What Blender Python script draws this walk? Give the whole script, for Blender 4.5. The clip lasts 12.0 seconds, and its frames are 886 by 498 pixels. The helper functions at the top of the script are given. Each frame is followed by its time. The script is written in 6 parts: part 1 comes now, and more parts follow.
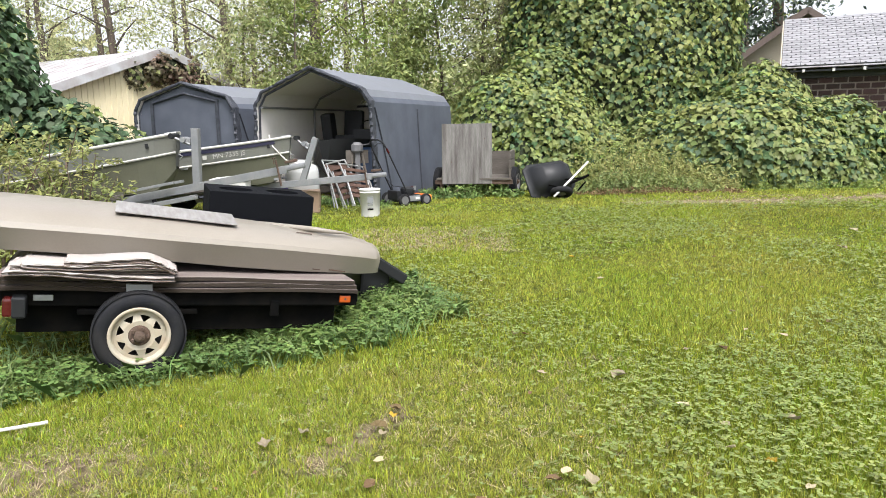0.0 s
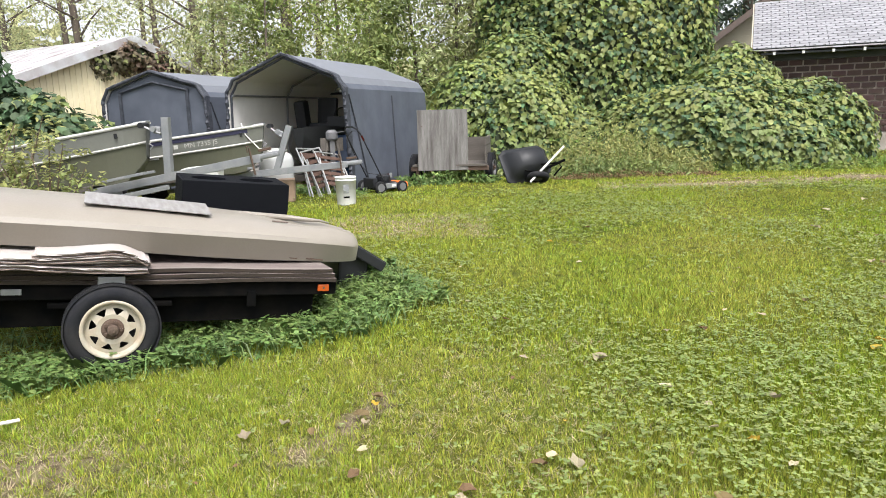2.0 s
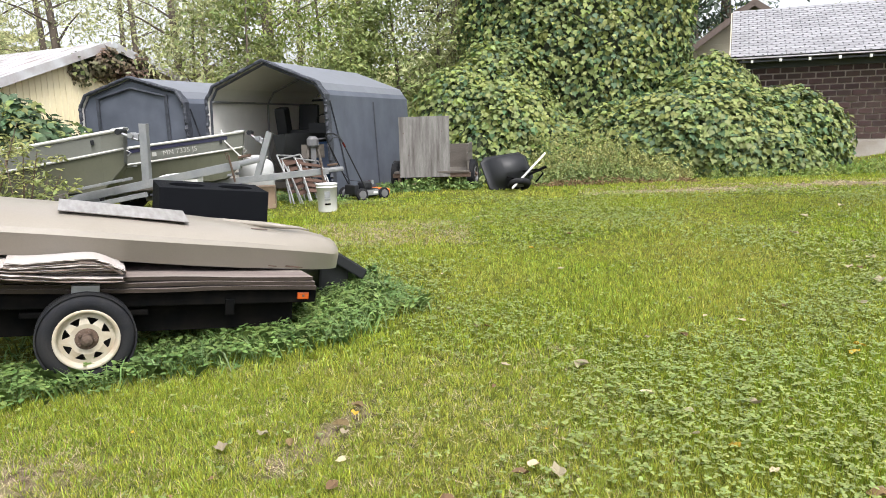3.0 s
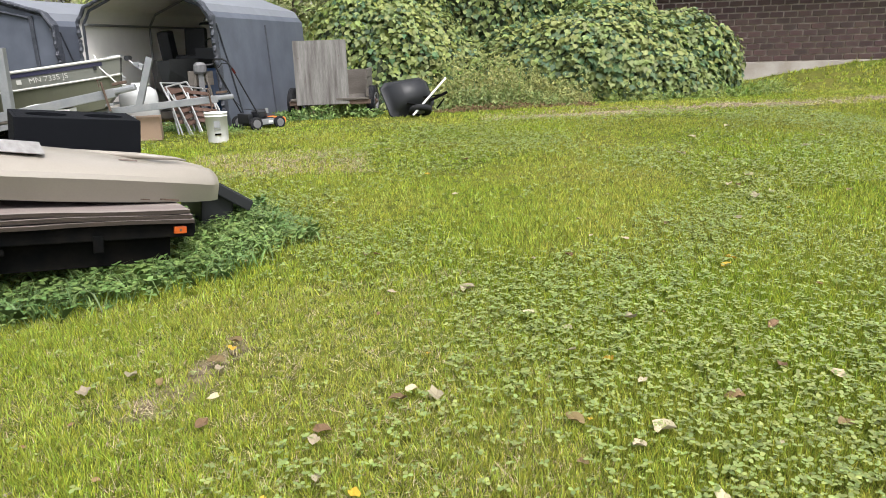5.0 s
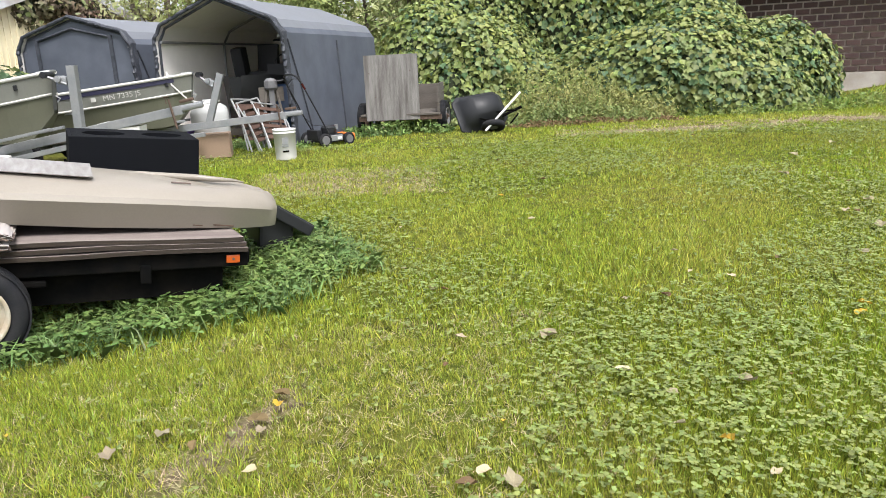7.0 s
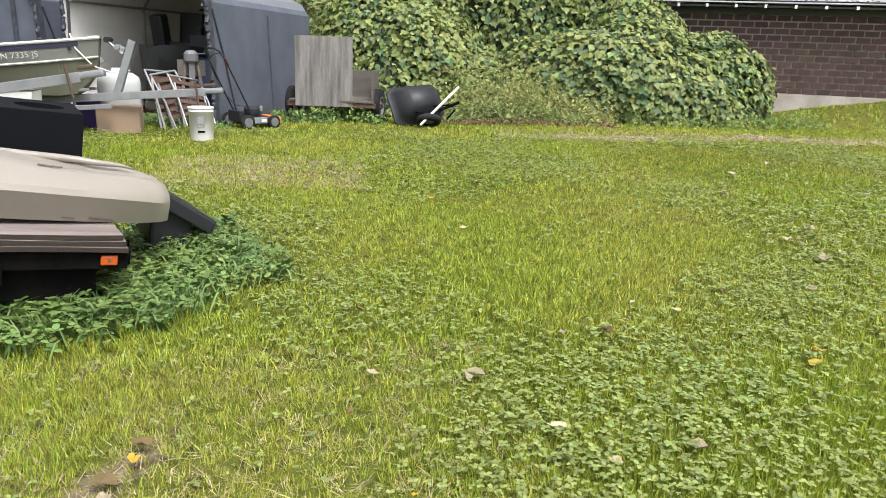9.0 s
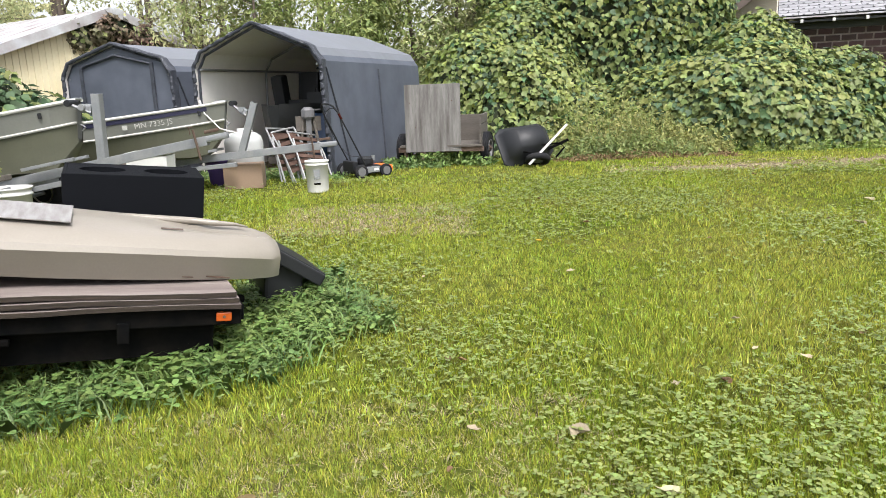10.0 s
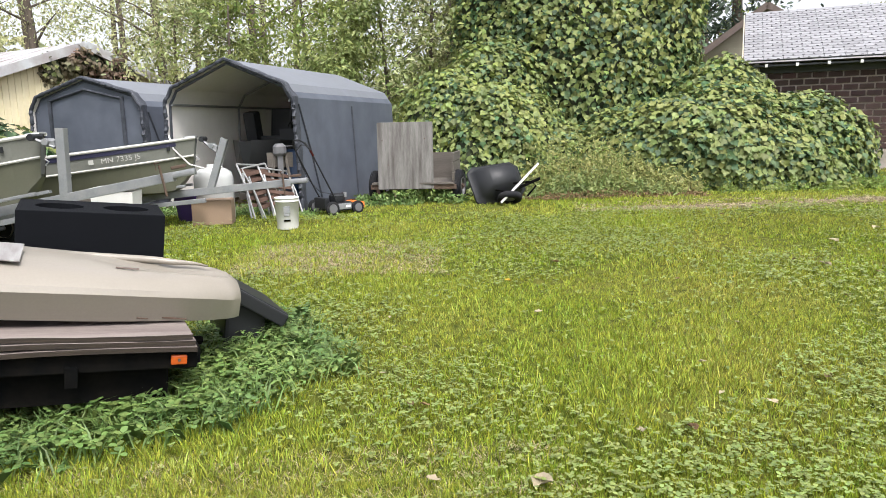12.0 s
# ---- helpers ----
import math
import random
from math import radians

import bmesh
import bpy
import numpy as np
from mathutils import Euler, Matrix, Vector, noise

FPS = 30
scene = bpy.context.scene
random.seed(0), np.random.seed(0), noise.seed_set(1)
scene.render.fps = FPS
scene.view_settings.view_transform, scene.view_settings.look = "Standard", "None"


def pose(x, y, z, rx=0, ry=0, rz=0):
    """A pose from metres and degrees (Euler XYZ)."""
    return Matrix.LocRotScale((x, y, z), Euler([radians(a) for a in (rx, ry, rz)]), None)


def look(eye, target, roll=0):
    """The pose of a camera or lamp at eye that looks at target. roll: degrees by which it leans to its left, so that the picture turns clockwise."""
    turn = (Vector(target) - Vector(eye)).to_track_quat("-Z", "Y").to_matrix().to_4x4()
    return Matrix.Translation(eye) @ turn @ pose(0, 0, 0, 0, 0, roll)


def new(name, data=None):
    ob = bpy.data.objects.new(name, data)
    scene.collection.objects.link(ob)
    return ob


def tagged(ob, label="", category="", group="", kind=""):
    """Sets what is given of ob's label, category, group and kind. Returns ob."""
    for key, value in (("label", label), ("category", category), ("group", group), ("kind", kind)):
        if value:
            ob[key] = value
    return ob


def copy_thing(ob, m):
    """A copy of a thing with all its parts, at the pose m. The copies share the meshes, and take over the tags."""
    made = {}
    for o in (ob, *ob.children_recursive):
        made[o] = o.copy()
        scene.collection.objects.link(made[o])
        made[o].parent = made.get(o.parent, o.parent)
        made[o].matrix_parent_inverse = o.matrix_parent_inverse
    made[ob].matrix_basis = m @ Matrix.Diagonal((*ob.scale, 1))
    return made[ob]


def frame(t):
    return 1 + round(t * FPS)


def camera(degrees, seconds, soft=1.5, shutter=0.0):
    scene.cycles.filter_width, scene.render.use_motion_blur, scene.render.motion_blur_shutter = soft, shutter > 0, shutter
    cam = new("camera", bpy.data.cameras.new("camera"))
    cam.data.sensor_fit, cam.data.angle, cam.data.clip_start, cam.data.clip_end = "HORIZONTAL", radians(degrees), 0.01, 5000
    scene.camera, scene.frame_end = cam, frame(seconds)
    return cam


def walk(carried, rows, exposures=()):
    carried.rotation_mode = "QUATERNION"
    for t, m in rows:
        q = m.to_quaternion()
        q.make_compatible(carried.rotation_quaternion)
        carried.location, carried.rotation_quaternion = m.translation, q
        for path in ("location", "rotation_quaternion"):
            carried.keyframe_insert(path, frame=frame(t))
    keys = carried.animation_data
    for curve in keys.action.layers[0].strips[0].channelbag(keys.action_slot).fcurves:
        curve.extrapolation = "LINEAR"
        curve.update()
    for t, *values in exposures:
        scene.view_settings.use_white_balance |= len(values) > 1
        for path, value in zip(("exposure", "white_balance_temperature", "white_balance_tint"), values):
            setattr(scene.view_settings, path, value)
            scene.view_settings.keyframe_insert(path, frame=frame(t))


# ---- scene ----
cam = camera(64.4, 12.0, soft=0.9)
PATH = [
    (0, (0.114, -0.089, 1.274), (0.052, 1.882, 0.936), -1.0),
    (0.5, (0.109, -0.08, 1.272), (0.018, 1.894, 0.962), -1.6),
    (1, (0.101, -0.059, 1.27), (0.06, 1.914, 0.945), -1.3),
    (1.5, (0.109, -0.082, 1.273), (0.107, 1.886, 0.917), -1.4),
    (2, (0.098, -0.051, 1.258), (0.102, 1.914, 0.884), -1.7),
    (2.5, (0.115, -0.062, 1.267), (0.166, 1.903, 0.898), -1.6),
    (2.7, (0.104, -0.035, 1.256), (0.172, 1.932, 0.9), -1.5),
    (4.3, (0.194, -0.016, 1.252), (0.101, 1.934, 0.82), -3.0),
    (4.5, (0.206, -0.024, 1.258), (0.202, 1.92, 0.788), -2.8),
    (5, (0.262, 0.041, 1.21), (0.549, 1.94, 0.654), -1.9),
    (5.5, (0.272, 0.212, 1.192), (0.744, 2.086, 0.676), 0.6),
    (6, (0.224, 0.322, 1.185), (0.711, 2.19, 0.663), 2.4),
    (6.5, (0.233, 0.376, 1.163), (0.479, 2.264, 0.552), 0.9),
    (7, (0.296, 0.488, 1.195), (0.39, 2.419, 0.683), -2.6),
    (7.5, (0.404, 0.558, 1.197), (0.481, 2.49, 0.686), -4.8),
    (7.7, (0.415, 0.604, 1.197), (0.544, 2.519, 0.635), -4.3),
    (9.3, (0.367, 0.985, 1.191), (0.65, 2.894, 0.666), 3.0),
    (9.5, (0.368, 0.994, 1.194), (0.56, 2.924, 0.706), 1.0),
    (10, (0.454, 0.996, 1.23), (0.415, 2.948, 0.794), -2.0),
    (10.5, (0.538, 1.028, 1.248), (0.218, 2.943, 0.769), -2.8),
    (11, (0.539, 0.999, 1.246), (0.29, 2.936, 0.815), -3.2),
    (11.5, (0.529, 1.02, 1.242), (0.397, 2.98, 0.864), -2.2),
    (12, (0.507, 1.053, 1.242), (0.54, 3.024, 0.904), -1.3),
]
# the plan is drawn 15 per cent under life size and grown to it
GROW = 1.15
walk(cam, [(t, look(Vector(eye) * GROW, Vector(target) * GROW, roll)) for t, eye, target, roll in PATH], exposures=[(0, 1.5, 6350, 12), (12, 1.5, 6350, 12)])

# ---- light: bright overcast afternoon ----
world = bpy.data.worlds.new("sky")
scene.world = world
world.use_nodes = True
wn = world.node_tree
wn.nodes.clear()
sky = wn.nodes.new("ShaderNodeTexSky")
sky.sky_type = "NISHITA"
sky.sun_disc = False
sky.sun_elevation = radians(60)
sky.sun_rotation = radians(160)
sky.dust_density = 4.0
soft_sky = wn.nodes.new("ShaderNodeHueSaturation")
soft_sky.inputs["Saturation"].default_value = 0.22
back = wn.nodes.new("ShaderNodeBackground")
back.inputs["Strength"].default_value = 0.12
wout = wn.nodes.new("ShaderNodeOutputWorld")
wn.links.new(sky.outputs[0], soft_sky.inputs["Color"])
wn.links.new(soft_sky.outputs[0], back.inputs["Color"])
wn.links.new(back.outputs[0], wout.inputs["Surface"])
sun_data = bpy.data.lights.new("sun", "SUN")
sun_data.energy = 1.5
sun_data.angle = radians(20)
sun_data.color = (1.0, 0.96, 0.9)
sun = new("sun", sun_data)
sun.matrix_world = look((4.0, -5.0, 20), (0, 6, 0))

# ---- materials ----


def srgb(r, g, b):
    return tuple((c / 12.92 if c <= 0.04045 else ((c + 0.055) / 1.055) ** 2.4) for c in (r, g, b)) + (1.0,)


def material(name, col, rough=0.7, metal=0.0, vary=0.18, scale=6.0, fine=60.0, bump=0.15, col2=None, stain=0.5, island=0.0,
             obj_random=0.0, leaf=0.0, stretch=(1, 1, 1), coat=0.0, spec=0.5):
    """A procedural surface: base colour broken by stains and grain, relief from the grain."""
    m = bpy.data.materials.new(name)
    m.use_nodes = True
    nt = m.node_tree
    nd, lk = nt.nodes, nt.links
    bs = nd["Principled BSDF"]
    bs.inputs["Roughness"].default_value = rough
    bs.inputs["Metallic"].default_value = metal
    bs.inputs["Specular IOR Level"].default_value = spec
    bs.inputs["Coat Weight"].default_value = coat
    tc = nd.new("ShaderNodeTexCoord")
    mp = nd.new("ShaderNodeMapping")
    mp.inputs["Scale"].default_value = stretch
    lk.new(tc.outputs["Object"], mp.inputs["Vector"])
    big = nd.new("ShaderNodeTexNoise")
    big.inputs["Scale"].default_value = scale
    big.inputs["Detail"].default_value = 4
    small = nd.new("ShaderNodeTexNoise")
    small.inputs["Scale"].default_value = fine
    small.inputs["Detail"].default_value = 3
    lk.new(mp.outputs[0], big.inputs["Vector"])
    lk.new(mp.outputs[0], small.inputs["Vector"])
    ramp = nd.new("ShaderNodeMapRange")
    ramp.inputs["From Min"].default_value = 0.35
    ramp.inputs["From Max"].default_value = 0.7
    lk.new(big.outputs["Fac"], ramp.inputs["Value"])
    mix = nd.new("ShaderNodeMix")
    mix.data_type = "RGBA"
    mix.inputs["A"].default_value = col
    c2 = col2 or tuple(c * (1 - vary * 1.6) for c in col[:3]) + (1,)
    mix.inputs["B"].default_value = c2
    k = nd.new("ShaderNodeMath")
    k.operation = "MULTIPLY"
    k.inputs[1].default_value = stain
    lk.new(ramp.outputs[0], k.inputs[0])
    lk.new(k.outputs[0], mix.inputs["Factor"])
    hs = nd.new("ShaderNodeHueSaturation")
    lk.new(mix.outputs["Result"], hs.inputs["Color"])
    val = nd.new("ShaderNodeMapRange")
    val.inputs["To Min"].default_value = 1 - vary
    val.inputs["To Max"].default_value = 1 + vary
    lk.new(small.outputs["Fac"], val.inputs["Value"])
    src = val.outputs[0]
    if island or obj_random:
        if island:
            g = nd.new("ShaderNodeNewGeometry")
            r = g.outputs["Random Per Island"]
        else:
            g = nd.new("ShaderNodeObjectInfo")
            r = g.outputs["Random"]
        a = island or obj_random
        v2 = nd.new("ShaderNodeMapRange")
        v2.inputs["To Min"].default_value = 1 - a
        v2.inputs["To Max"].default_value = 1 + a
        lk.new(r, v2.inputs["Value"])
        mul = nd.new("ShaderNodeMath")
        mul.operation = "MULTIPLY"
        lk.new(src, mul.inputs[0])
        lk.new(v2.outputs[0], mul.inputs[1])
        src = mul.outputs[0]
        h2 = nd.new("ShaderNodeMapRange")
        h2.inputs["To Min"].default_value = 0.5 - 0.06 * a
        h2.inputs["To Max"].default_value = 0.5 + 0.06 * a
        wh = nd.new("ShaderNodeMath")
        wh.operation = "FRACT"
        w7 = nd.new("ShaderNodeMath")
        w7.operation = "MULTIPLY"
        w7.inputs[1].default_value = 17.3
        lk.new(r, w7.inputs[0])
        lk.new(w7.outputs[0], wh.inputs[0])
        lk.new(wh.outputs[0], h2.inputs["Value"])
        lk.new(h2.outputs[0], hs.inputs["Hue"])
    lk.new(src, hs.inputs["Value"])
    lk.new(hs.outputs[0], bs.inputs["Base Color"])
    if bump:
        bp = nd.new("ShaderNodeBump")
        bp.inputs["Strength"].default_value = bump
        bp.inputs["Distance"].default_value = 0.01
        lk.new(small.outputs["Fac"], bp.inputs["Height"])
        lk.new(bp.outputs[0], bs.inputs["Normal"])
    if leaf:
        tr = nd.new("ShaderNodeBsdfTranslucent")
        lk.new(hs.outputs[0], tr.inputs["Color"])
        ms = nd.new("ShaderNodeMixShader")
        ms.inputs[0].default_value = leaf
        lk.new(bs.outputs[0], ms.inputs[1])
        lk.new(tr.outputs[0], ms.inputs[2])
        lk.new(ms.outputs[0], nd["Material Output"].inputs["Surface"])
    return m


M = {
    "tan": material("tan_plastic", (0.235, 0.212, 0.18, 1), 0.38, vary=0.06, scale=2.5, fine=90, bump=0.06, col2=(0.2, 0.178, 0.145, 1), stain=0.55),
    "black_steel": material("black_painted_steel", (0.003, 0.0034, 0.0036, 1), 0.85, spec=0.03, vary=0.3, scale=8, fine=50, bump=0.1, col2=(0.012, 0.01, 0.008, 1)),
    "black_box": material("black_coating", (0.0045, 0.0052, 0.007, 1), 0.8, spec=0.1, vary=0.2, scale=5, fine=300, bump=0.2),
    "black_plastic": material("black_plastic", (0.012, 0.013, 0.015, 1), 0.5, spec=0.35, vary=0.15, scale=4, fine=80, bump=0.05),
    # flat near-black for the shade inside the wheels
    "spoke_shade": material("painted_wheel_shade", (0.004, 0.004, 0.004, 1), 0.9, bump=0),
    "rubber": material("tyre_rubber", (0.008, 0.009, 0.012, 1), 0.8, spec=0.25, vary=0.3, scale=10, fine=120, bump=0.15, col2=(0.03, 0.028, 0.025, 1)),
    "rim_white": material("chipped_cream_paint", (0.38, 0.35, 0.28, 1), 0.5, vary=0.12, scale=14, fine=90, bump=0.1, col2=(0.32, 0.22, 0.12, 1), stain=0.45),
    "rust": material("rust", (0.08, 0.055, 0.04, 1), 0.9, vary=0.4, scale=12, fine=120, bump=0.4, col2=(0.07, 0.035, 0.02, 1)),
    "galv": material("galvanised_steel", (0.2, 0.21, 0.22, 1), 0.5, 0.35, vary=0.12, scale=9, fine=70, bump=0.05, col2=(0.3, 0.3, 0.29, 1)),
    "aluminium": material("weathered_aluminium", (0.36, 0.365, 0.365, 1), 0.45, 0.5, vary=0.1, scale=6, fine=60, bump=0.05),
    # olive paint taken a quarter darker: the low hull's shade is in the colour
    "hull": material("shaded_olive_boat_paint", (0.078, 0.08, 0.055, 1), 0.5, vary=0.08, scale=2.5, fine=50, bump=0.05, col2=(0.11, 0.11, 0.075, 1)),
    "hull_top": material("grey_boat_paint", (0.125, 0.13, 0.115, 1), 0.5, vary=0.08, scale=3, fine=50, bump=0.05, col2=(0.15, 0.15, 0.125, 1)),
    "navy": material("navy_trim", (0.01, 0.01, 0.035, 1), 0.5, vary=0.15),
    "cream_rail": material("scuffed_cream_rail", (0.4, 0.4, 0.37, 1), 0.5, vary=0.12, scale=20, fine=80, col2=(0.3, 0.29, 0.25, 1), stain=0.5),
    "white_plastic": material("white_plastic", (0.6, 0.6, 0.585, 1), 0.45, vary=0.05, scale=7, fine=60, bump=0.05, col2=(0.62, 0.61, 0.57, 1)),
    "milky": material("milky_plastic", (0.42, 0.43, 0.42, 1), 0.5, vary=0.06, scale=5, fine=40, bump=0.05),
    "white_card": material("white_faced_cardboard", (0.37, 0.35, 0.34, 1), 0.8, vary=0.08, scale=5, fine=40, bump=0.1, col2=(0.42, 0.35, 0.3, 1), stain=0.5),
    "card_edge": material("torn_cardboard_edge", (0.2, 0.15, 0.12, 1), 0.95, vary=0.45, scale=18, fine=160, bump=0.5, stretch=(1, 1, 9), col2=(0.06, 0.045, 0.04, 1), stain=0.9),
    "cardboard": material("cardboard", (0.25, 0.175, 0.12, 1), 0.85, vary=0.1, scale=5, fine=60, bump=0.08),
    "ply_top": material("weathered_plywood_face", (0.21, 0.178, 0.162, 1), 0.85, vary=0.3, scale=4, fine=60, bump=0.25, stretch=(0.4, 3, 1), col2=(0.11, 0.085, 0.078, 1), stain=0.85),
    "ply_edge": material("plywood_edge", (0.032, 0.022, 0.014, 1), 0.9, vary=0.5, scale=10, fine=70, bump=0.4, stretch=(0.6, 0.6, 12), col2=(0.014, 0.01, 0.007, 1), stain=0.9),
    "grey_ply": material("silvered_plywood", (0.175, 0.168, 0.16, 1), 0.9, vary=0.35, scale=3, fine=22, bump=0.6, stretch=(5, 5, 0.5), col2=(0.06, 0.054, 0.048, 1), stain=0.85),
    "old_wood": material("old_grey_wood", (0.1, 0.088, 0.075, 1), 0.9, vary=0.25, scale=5, fine=40, bump=0.4, stretch=(0.5, 4, 4)),
    "scuffed": material("scuffed_grey_sheet", (0.17, 0.155, 0.145, 1), 0.3, vary=0.08, scale=11, fine=60, bump=0.05, col2=(0.42, 0.42, 0.42, 1), stain=0.5, stretch=(3.2, 0.6, 1)),
    "orange": material("orange_lens", (0.4, 0.075, 0.012, 1), 0.25, vary=0.1, scale=30),
    "red": material("red_lens", (0.07, 0.008, 0.008, 1), 0.25, vary=0.2, scale=30),
    "mower_orange": material("orange_mower_deck", (0.75, 0.17, 0.02, 1), 0.4, vary=0.08),
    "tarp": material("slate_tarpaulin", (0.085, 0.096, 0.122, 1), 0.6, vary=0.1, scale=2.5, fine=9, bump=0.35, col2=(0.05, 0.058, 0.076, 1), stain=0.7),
    # roof cover in a lighter slate than the side cover
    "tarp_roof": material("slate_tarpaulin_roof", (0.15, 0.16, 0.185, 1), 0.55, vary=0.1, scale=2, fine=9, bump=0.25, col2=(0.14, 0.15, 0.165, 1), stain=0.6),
    "tarp_dark": material("dark_tarpaulin_trim", (0.024, 0.028, 0.038, 1), 0.6, vary=0.3, scale=9, fine=26, bump=0.9, col2=(0.07, 0.075, 0.09, 1), stain=0.6),
    "tarp_in": material("white_tarpaulin_lining", (0.76, 0.74, 0.71, 1), 0.65, vary=0.05, scale=3, fine=10, bump=0.2),
    "blue": material("blue_drum", (0.01, 0.03, 0.075, 1), 0.45, vary=0.1),
    "dark_green": material("dark_boat_paint", (0.006, 0.007, 0.007, 1), 0.5, vary=0.25, scale=4),
    "brown_web": material("brown_webbing", (0.09, 0.05, 0.036, 1), 0.85, vary=0.3, scale=14, fine=120, bump=0.3),
    "purple": material("purple_tote", (0.06, 0.03, 0.16, 1), 0.5, vary=0.1),
    "rope": material("white_rope", (0.72, 0.71, 0.68, 1), 0.85, vary=0.1),
    "yellow_steel": material("pale_yellow_ribbed_steel", (0.66, 0.6, 0.42, 1), 0.6, vary=0.06, scale=1.6, fine=25, bump=0.08, col2=(0.6, 0.53, 0.34, 1)),
    "roof_steel": material("streaked_pale_steel_roof", (0.5, 0.52, 0.54, 1), 0.5, 0.15, vary=0.08, scale=1.8, fine=14, bump=0.08, col2=(0.24, 0.18, 0.17, 1), stain=0.8, stretch=(1, 2.5, 1)),
    "brick": material("dark_red_block", (0.05, 0.025, 0.022, 1), 0.85, vary=0.22, scale=6, fine=50, bump=0.5, obj_random=0.3, col2=(0.035, 0.022, 0.02, 1)),
    "mortar": material("pale_mortar", (0.42, 0.36, 0.32, 1), 0.95, vary=0.15, scale=5, fine=80, bump=0.4),
    "concrete": material("stained_concrete", (0.36, 0.33, 0.3, 1), 0.9, vary=0.15, scale=2.5, fine=50, bump=0.3, col2=(0.2, 0.17, 0.14, 1), stain=0.7),
    "shingle": material("pale_grey_shingle", (0.24, 0.24, 0.255, 1), 0.9, vary=0.12, scale=5, fine=120, bump=0.4, obj_random=0.13),
    "roof_dark": material("roof_underlay", (0.06, 0.06, 0.065, 1), 0.9, vary=0.2),
    "white_paint": material("white_paint", (0.72, 0.72, 0.7, 1), 0.6, vary=0.06, scale=7, bump=0.08, col2=(0.52, 0.5, 0.46, 1)),
    "green_paint": material("grey_green_paint", (0.085, 0.12, 0.115, 1), 0.65, vary=0.12, scale=7, bump=0.08),
    "soffit": material("dark_soffit", (0.05, 0.055, 0.06, 1), 0.7, vary=0.15),
    "siding": material("beige_siding", (0.42, 0.38, 0.3, 1), 0.75, vary=0.08, scale=2),
    "brown_trim": material("brown_trim", (0.13, 0.1, 0.085, 1), 0.7, vary=0.15),
    "car_paint": material("dark_blue_car_paint", (0.012, 0.018, 0.04, 1), 0.2, 0.2, vary=0.05, bump=0, coat=0.6),
    "glass": material("tinted_glass", (0.3, 0.34, 0.36, 1), 0.06, 0.0, vary=0.03, bump=0, spec=0.9),
    "chrome": material("chrome", (0.6, 0.6, 0.6, 1), 0.2, 1.0, vary=0.05, bump=0),
    "pole_white": material("dirty_white_pole_paint", (0.55, 0.54, 0.52, 1), 0.55, vary=0.12, scale=14, fine=60, bump=0.1, col2=(0.36, 0.33, 0.3, 1), stretch=(1, 1, 0.3)),
    "pole_rust": material("rusty_pole_foot", (0.15, 0.075, 0.04, 1), 0.85, vary=0.3, scale=14, fine=90, bump=0.3, col2=(0.09, 0.045, 0.03, 1), stretch=(1, 1, 0.4)),
    "bark": material("grey_brown_bark", (0.1, 0.08, 0.062, 1), 0.95, vary=0.35, scale=6, fine=30, bump=0.9, stretch=(3, 3, 0.5)),
    "twig": material("brown_twig", (0.14, 0.1, 0.07, 1), 0.9, vary=0.25),
    "vine": material("vine_leaf", (0.165, 0.212, 0.066, 1), 0.6, vary=0.15, scale=0.7, fine=30, bump=0.1, island=0.34, leaf=0.3, col2=(0.235, 0.265, 0.075, 1), stain=0.75),
    "vine_dark": material("dark_vine_leaf", (0.062, 0.105, 0.05, 1), 0.65, vary=0.15, scale=0.8, fine=30, bump=0.1, island=0.4, leaf=0.25, col2=(0.06, 0.13, 0.035, 1), stain=0.7),
    "vine_yellow": material("yellow_green_leaf", (0.25, 0.28, 0.075, 1), 0.5, vary=0.15, scale=1.0, fine=30, bump=0.1, island=0.35, leaf=0.4, col2=(0.13, 0.22, 0.035, 1), stain=0.8),
    "vine_red": material("bronze_vine_leaf", (0.13, 0.085, 0.06, 1), 0.6, vary=0.2, scale=1.2, fine=30, bump=0.1, island=0.45, leaf=0.25, col2=(0.1, 0.12, 0.05, 1), stain=0.8),
    "goldenrod": material("pale_weed_leaf", (0.3, 0.3, 0.1, 1), 0.6, vary=0.15, scale=1.5, fine=30, bump=0, island=0.35, leaf=0.35, col2=(0.17, 0.22, 0.06, 1), stain=0.8),
    "shrub": material("olive_shrub_leaf", (0.27, 0.28, 0.1, 1), 0.55, vary=0.15, scale=1.5, fine=30, bump=0.1, island=0.4, leaf=0.35, col2=(0.15, 0.2, 0.05, 1), stain=0.8),
    "wood_leaf": material("woodland_leaf", (0.33, 0.355, 0.175, 1), 0.55, vary=0.15, scale=0.25, fine=8, bump=0, island=0.45, leaf=0.4, col2=(0.38, 0.38, 0.18, 1), stain=0.8),
    "mid_grey": material("grey_plastic", (0.12, 0.12, 0.125, 1), 0.5, vary=0.15),
    "pale_print": material("worn_pale_lettering", (0.34, 0.34, 0.31, 1), 0.6, vary=0.2),
    "pine": material("pine_needles", (0.035, 0.06, 0.035, 1), 0.6, vary=0.2, scale=1, fine=12, bump=0, island=0.4, leaf=0.2),
    # near-black green filler: the shade between the leaves, put in as colour
    "core": material("painted_depth_shade", (0.022, 0.036, 0.014, 1), 0.9, vary=0.4, scale=6, fine=22, bump=0.8, col2=(0.05, 0.045, 0.025, 1)),
    "grass": material("lawn_blade", (0.245, 0.315, 0.026, 1), 0.5, vary=0.42, scale=0.55, fine=13, bump=0, island=0.6, leaf=0.34, col2=(0.34, 0.34, 0.06, 1), stain=0.85),
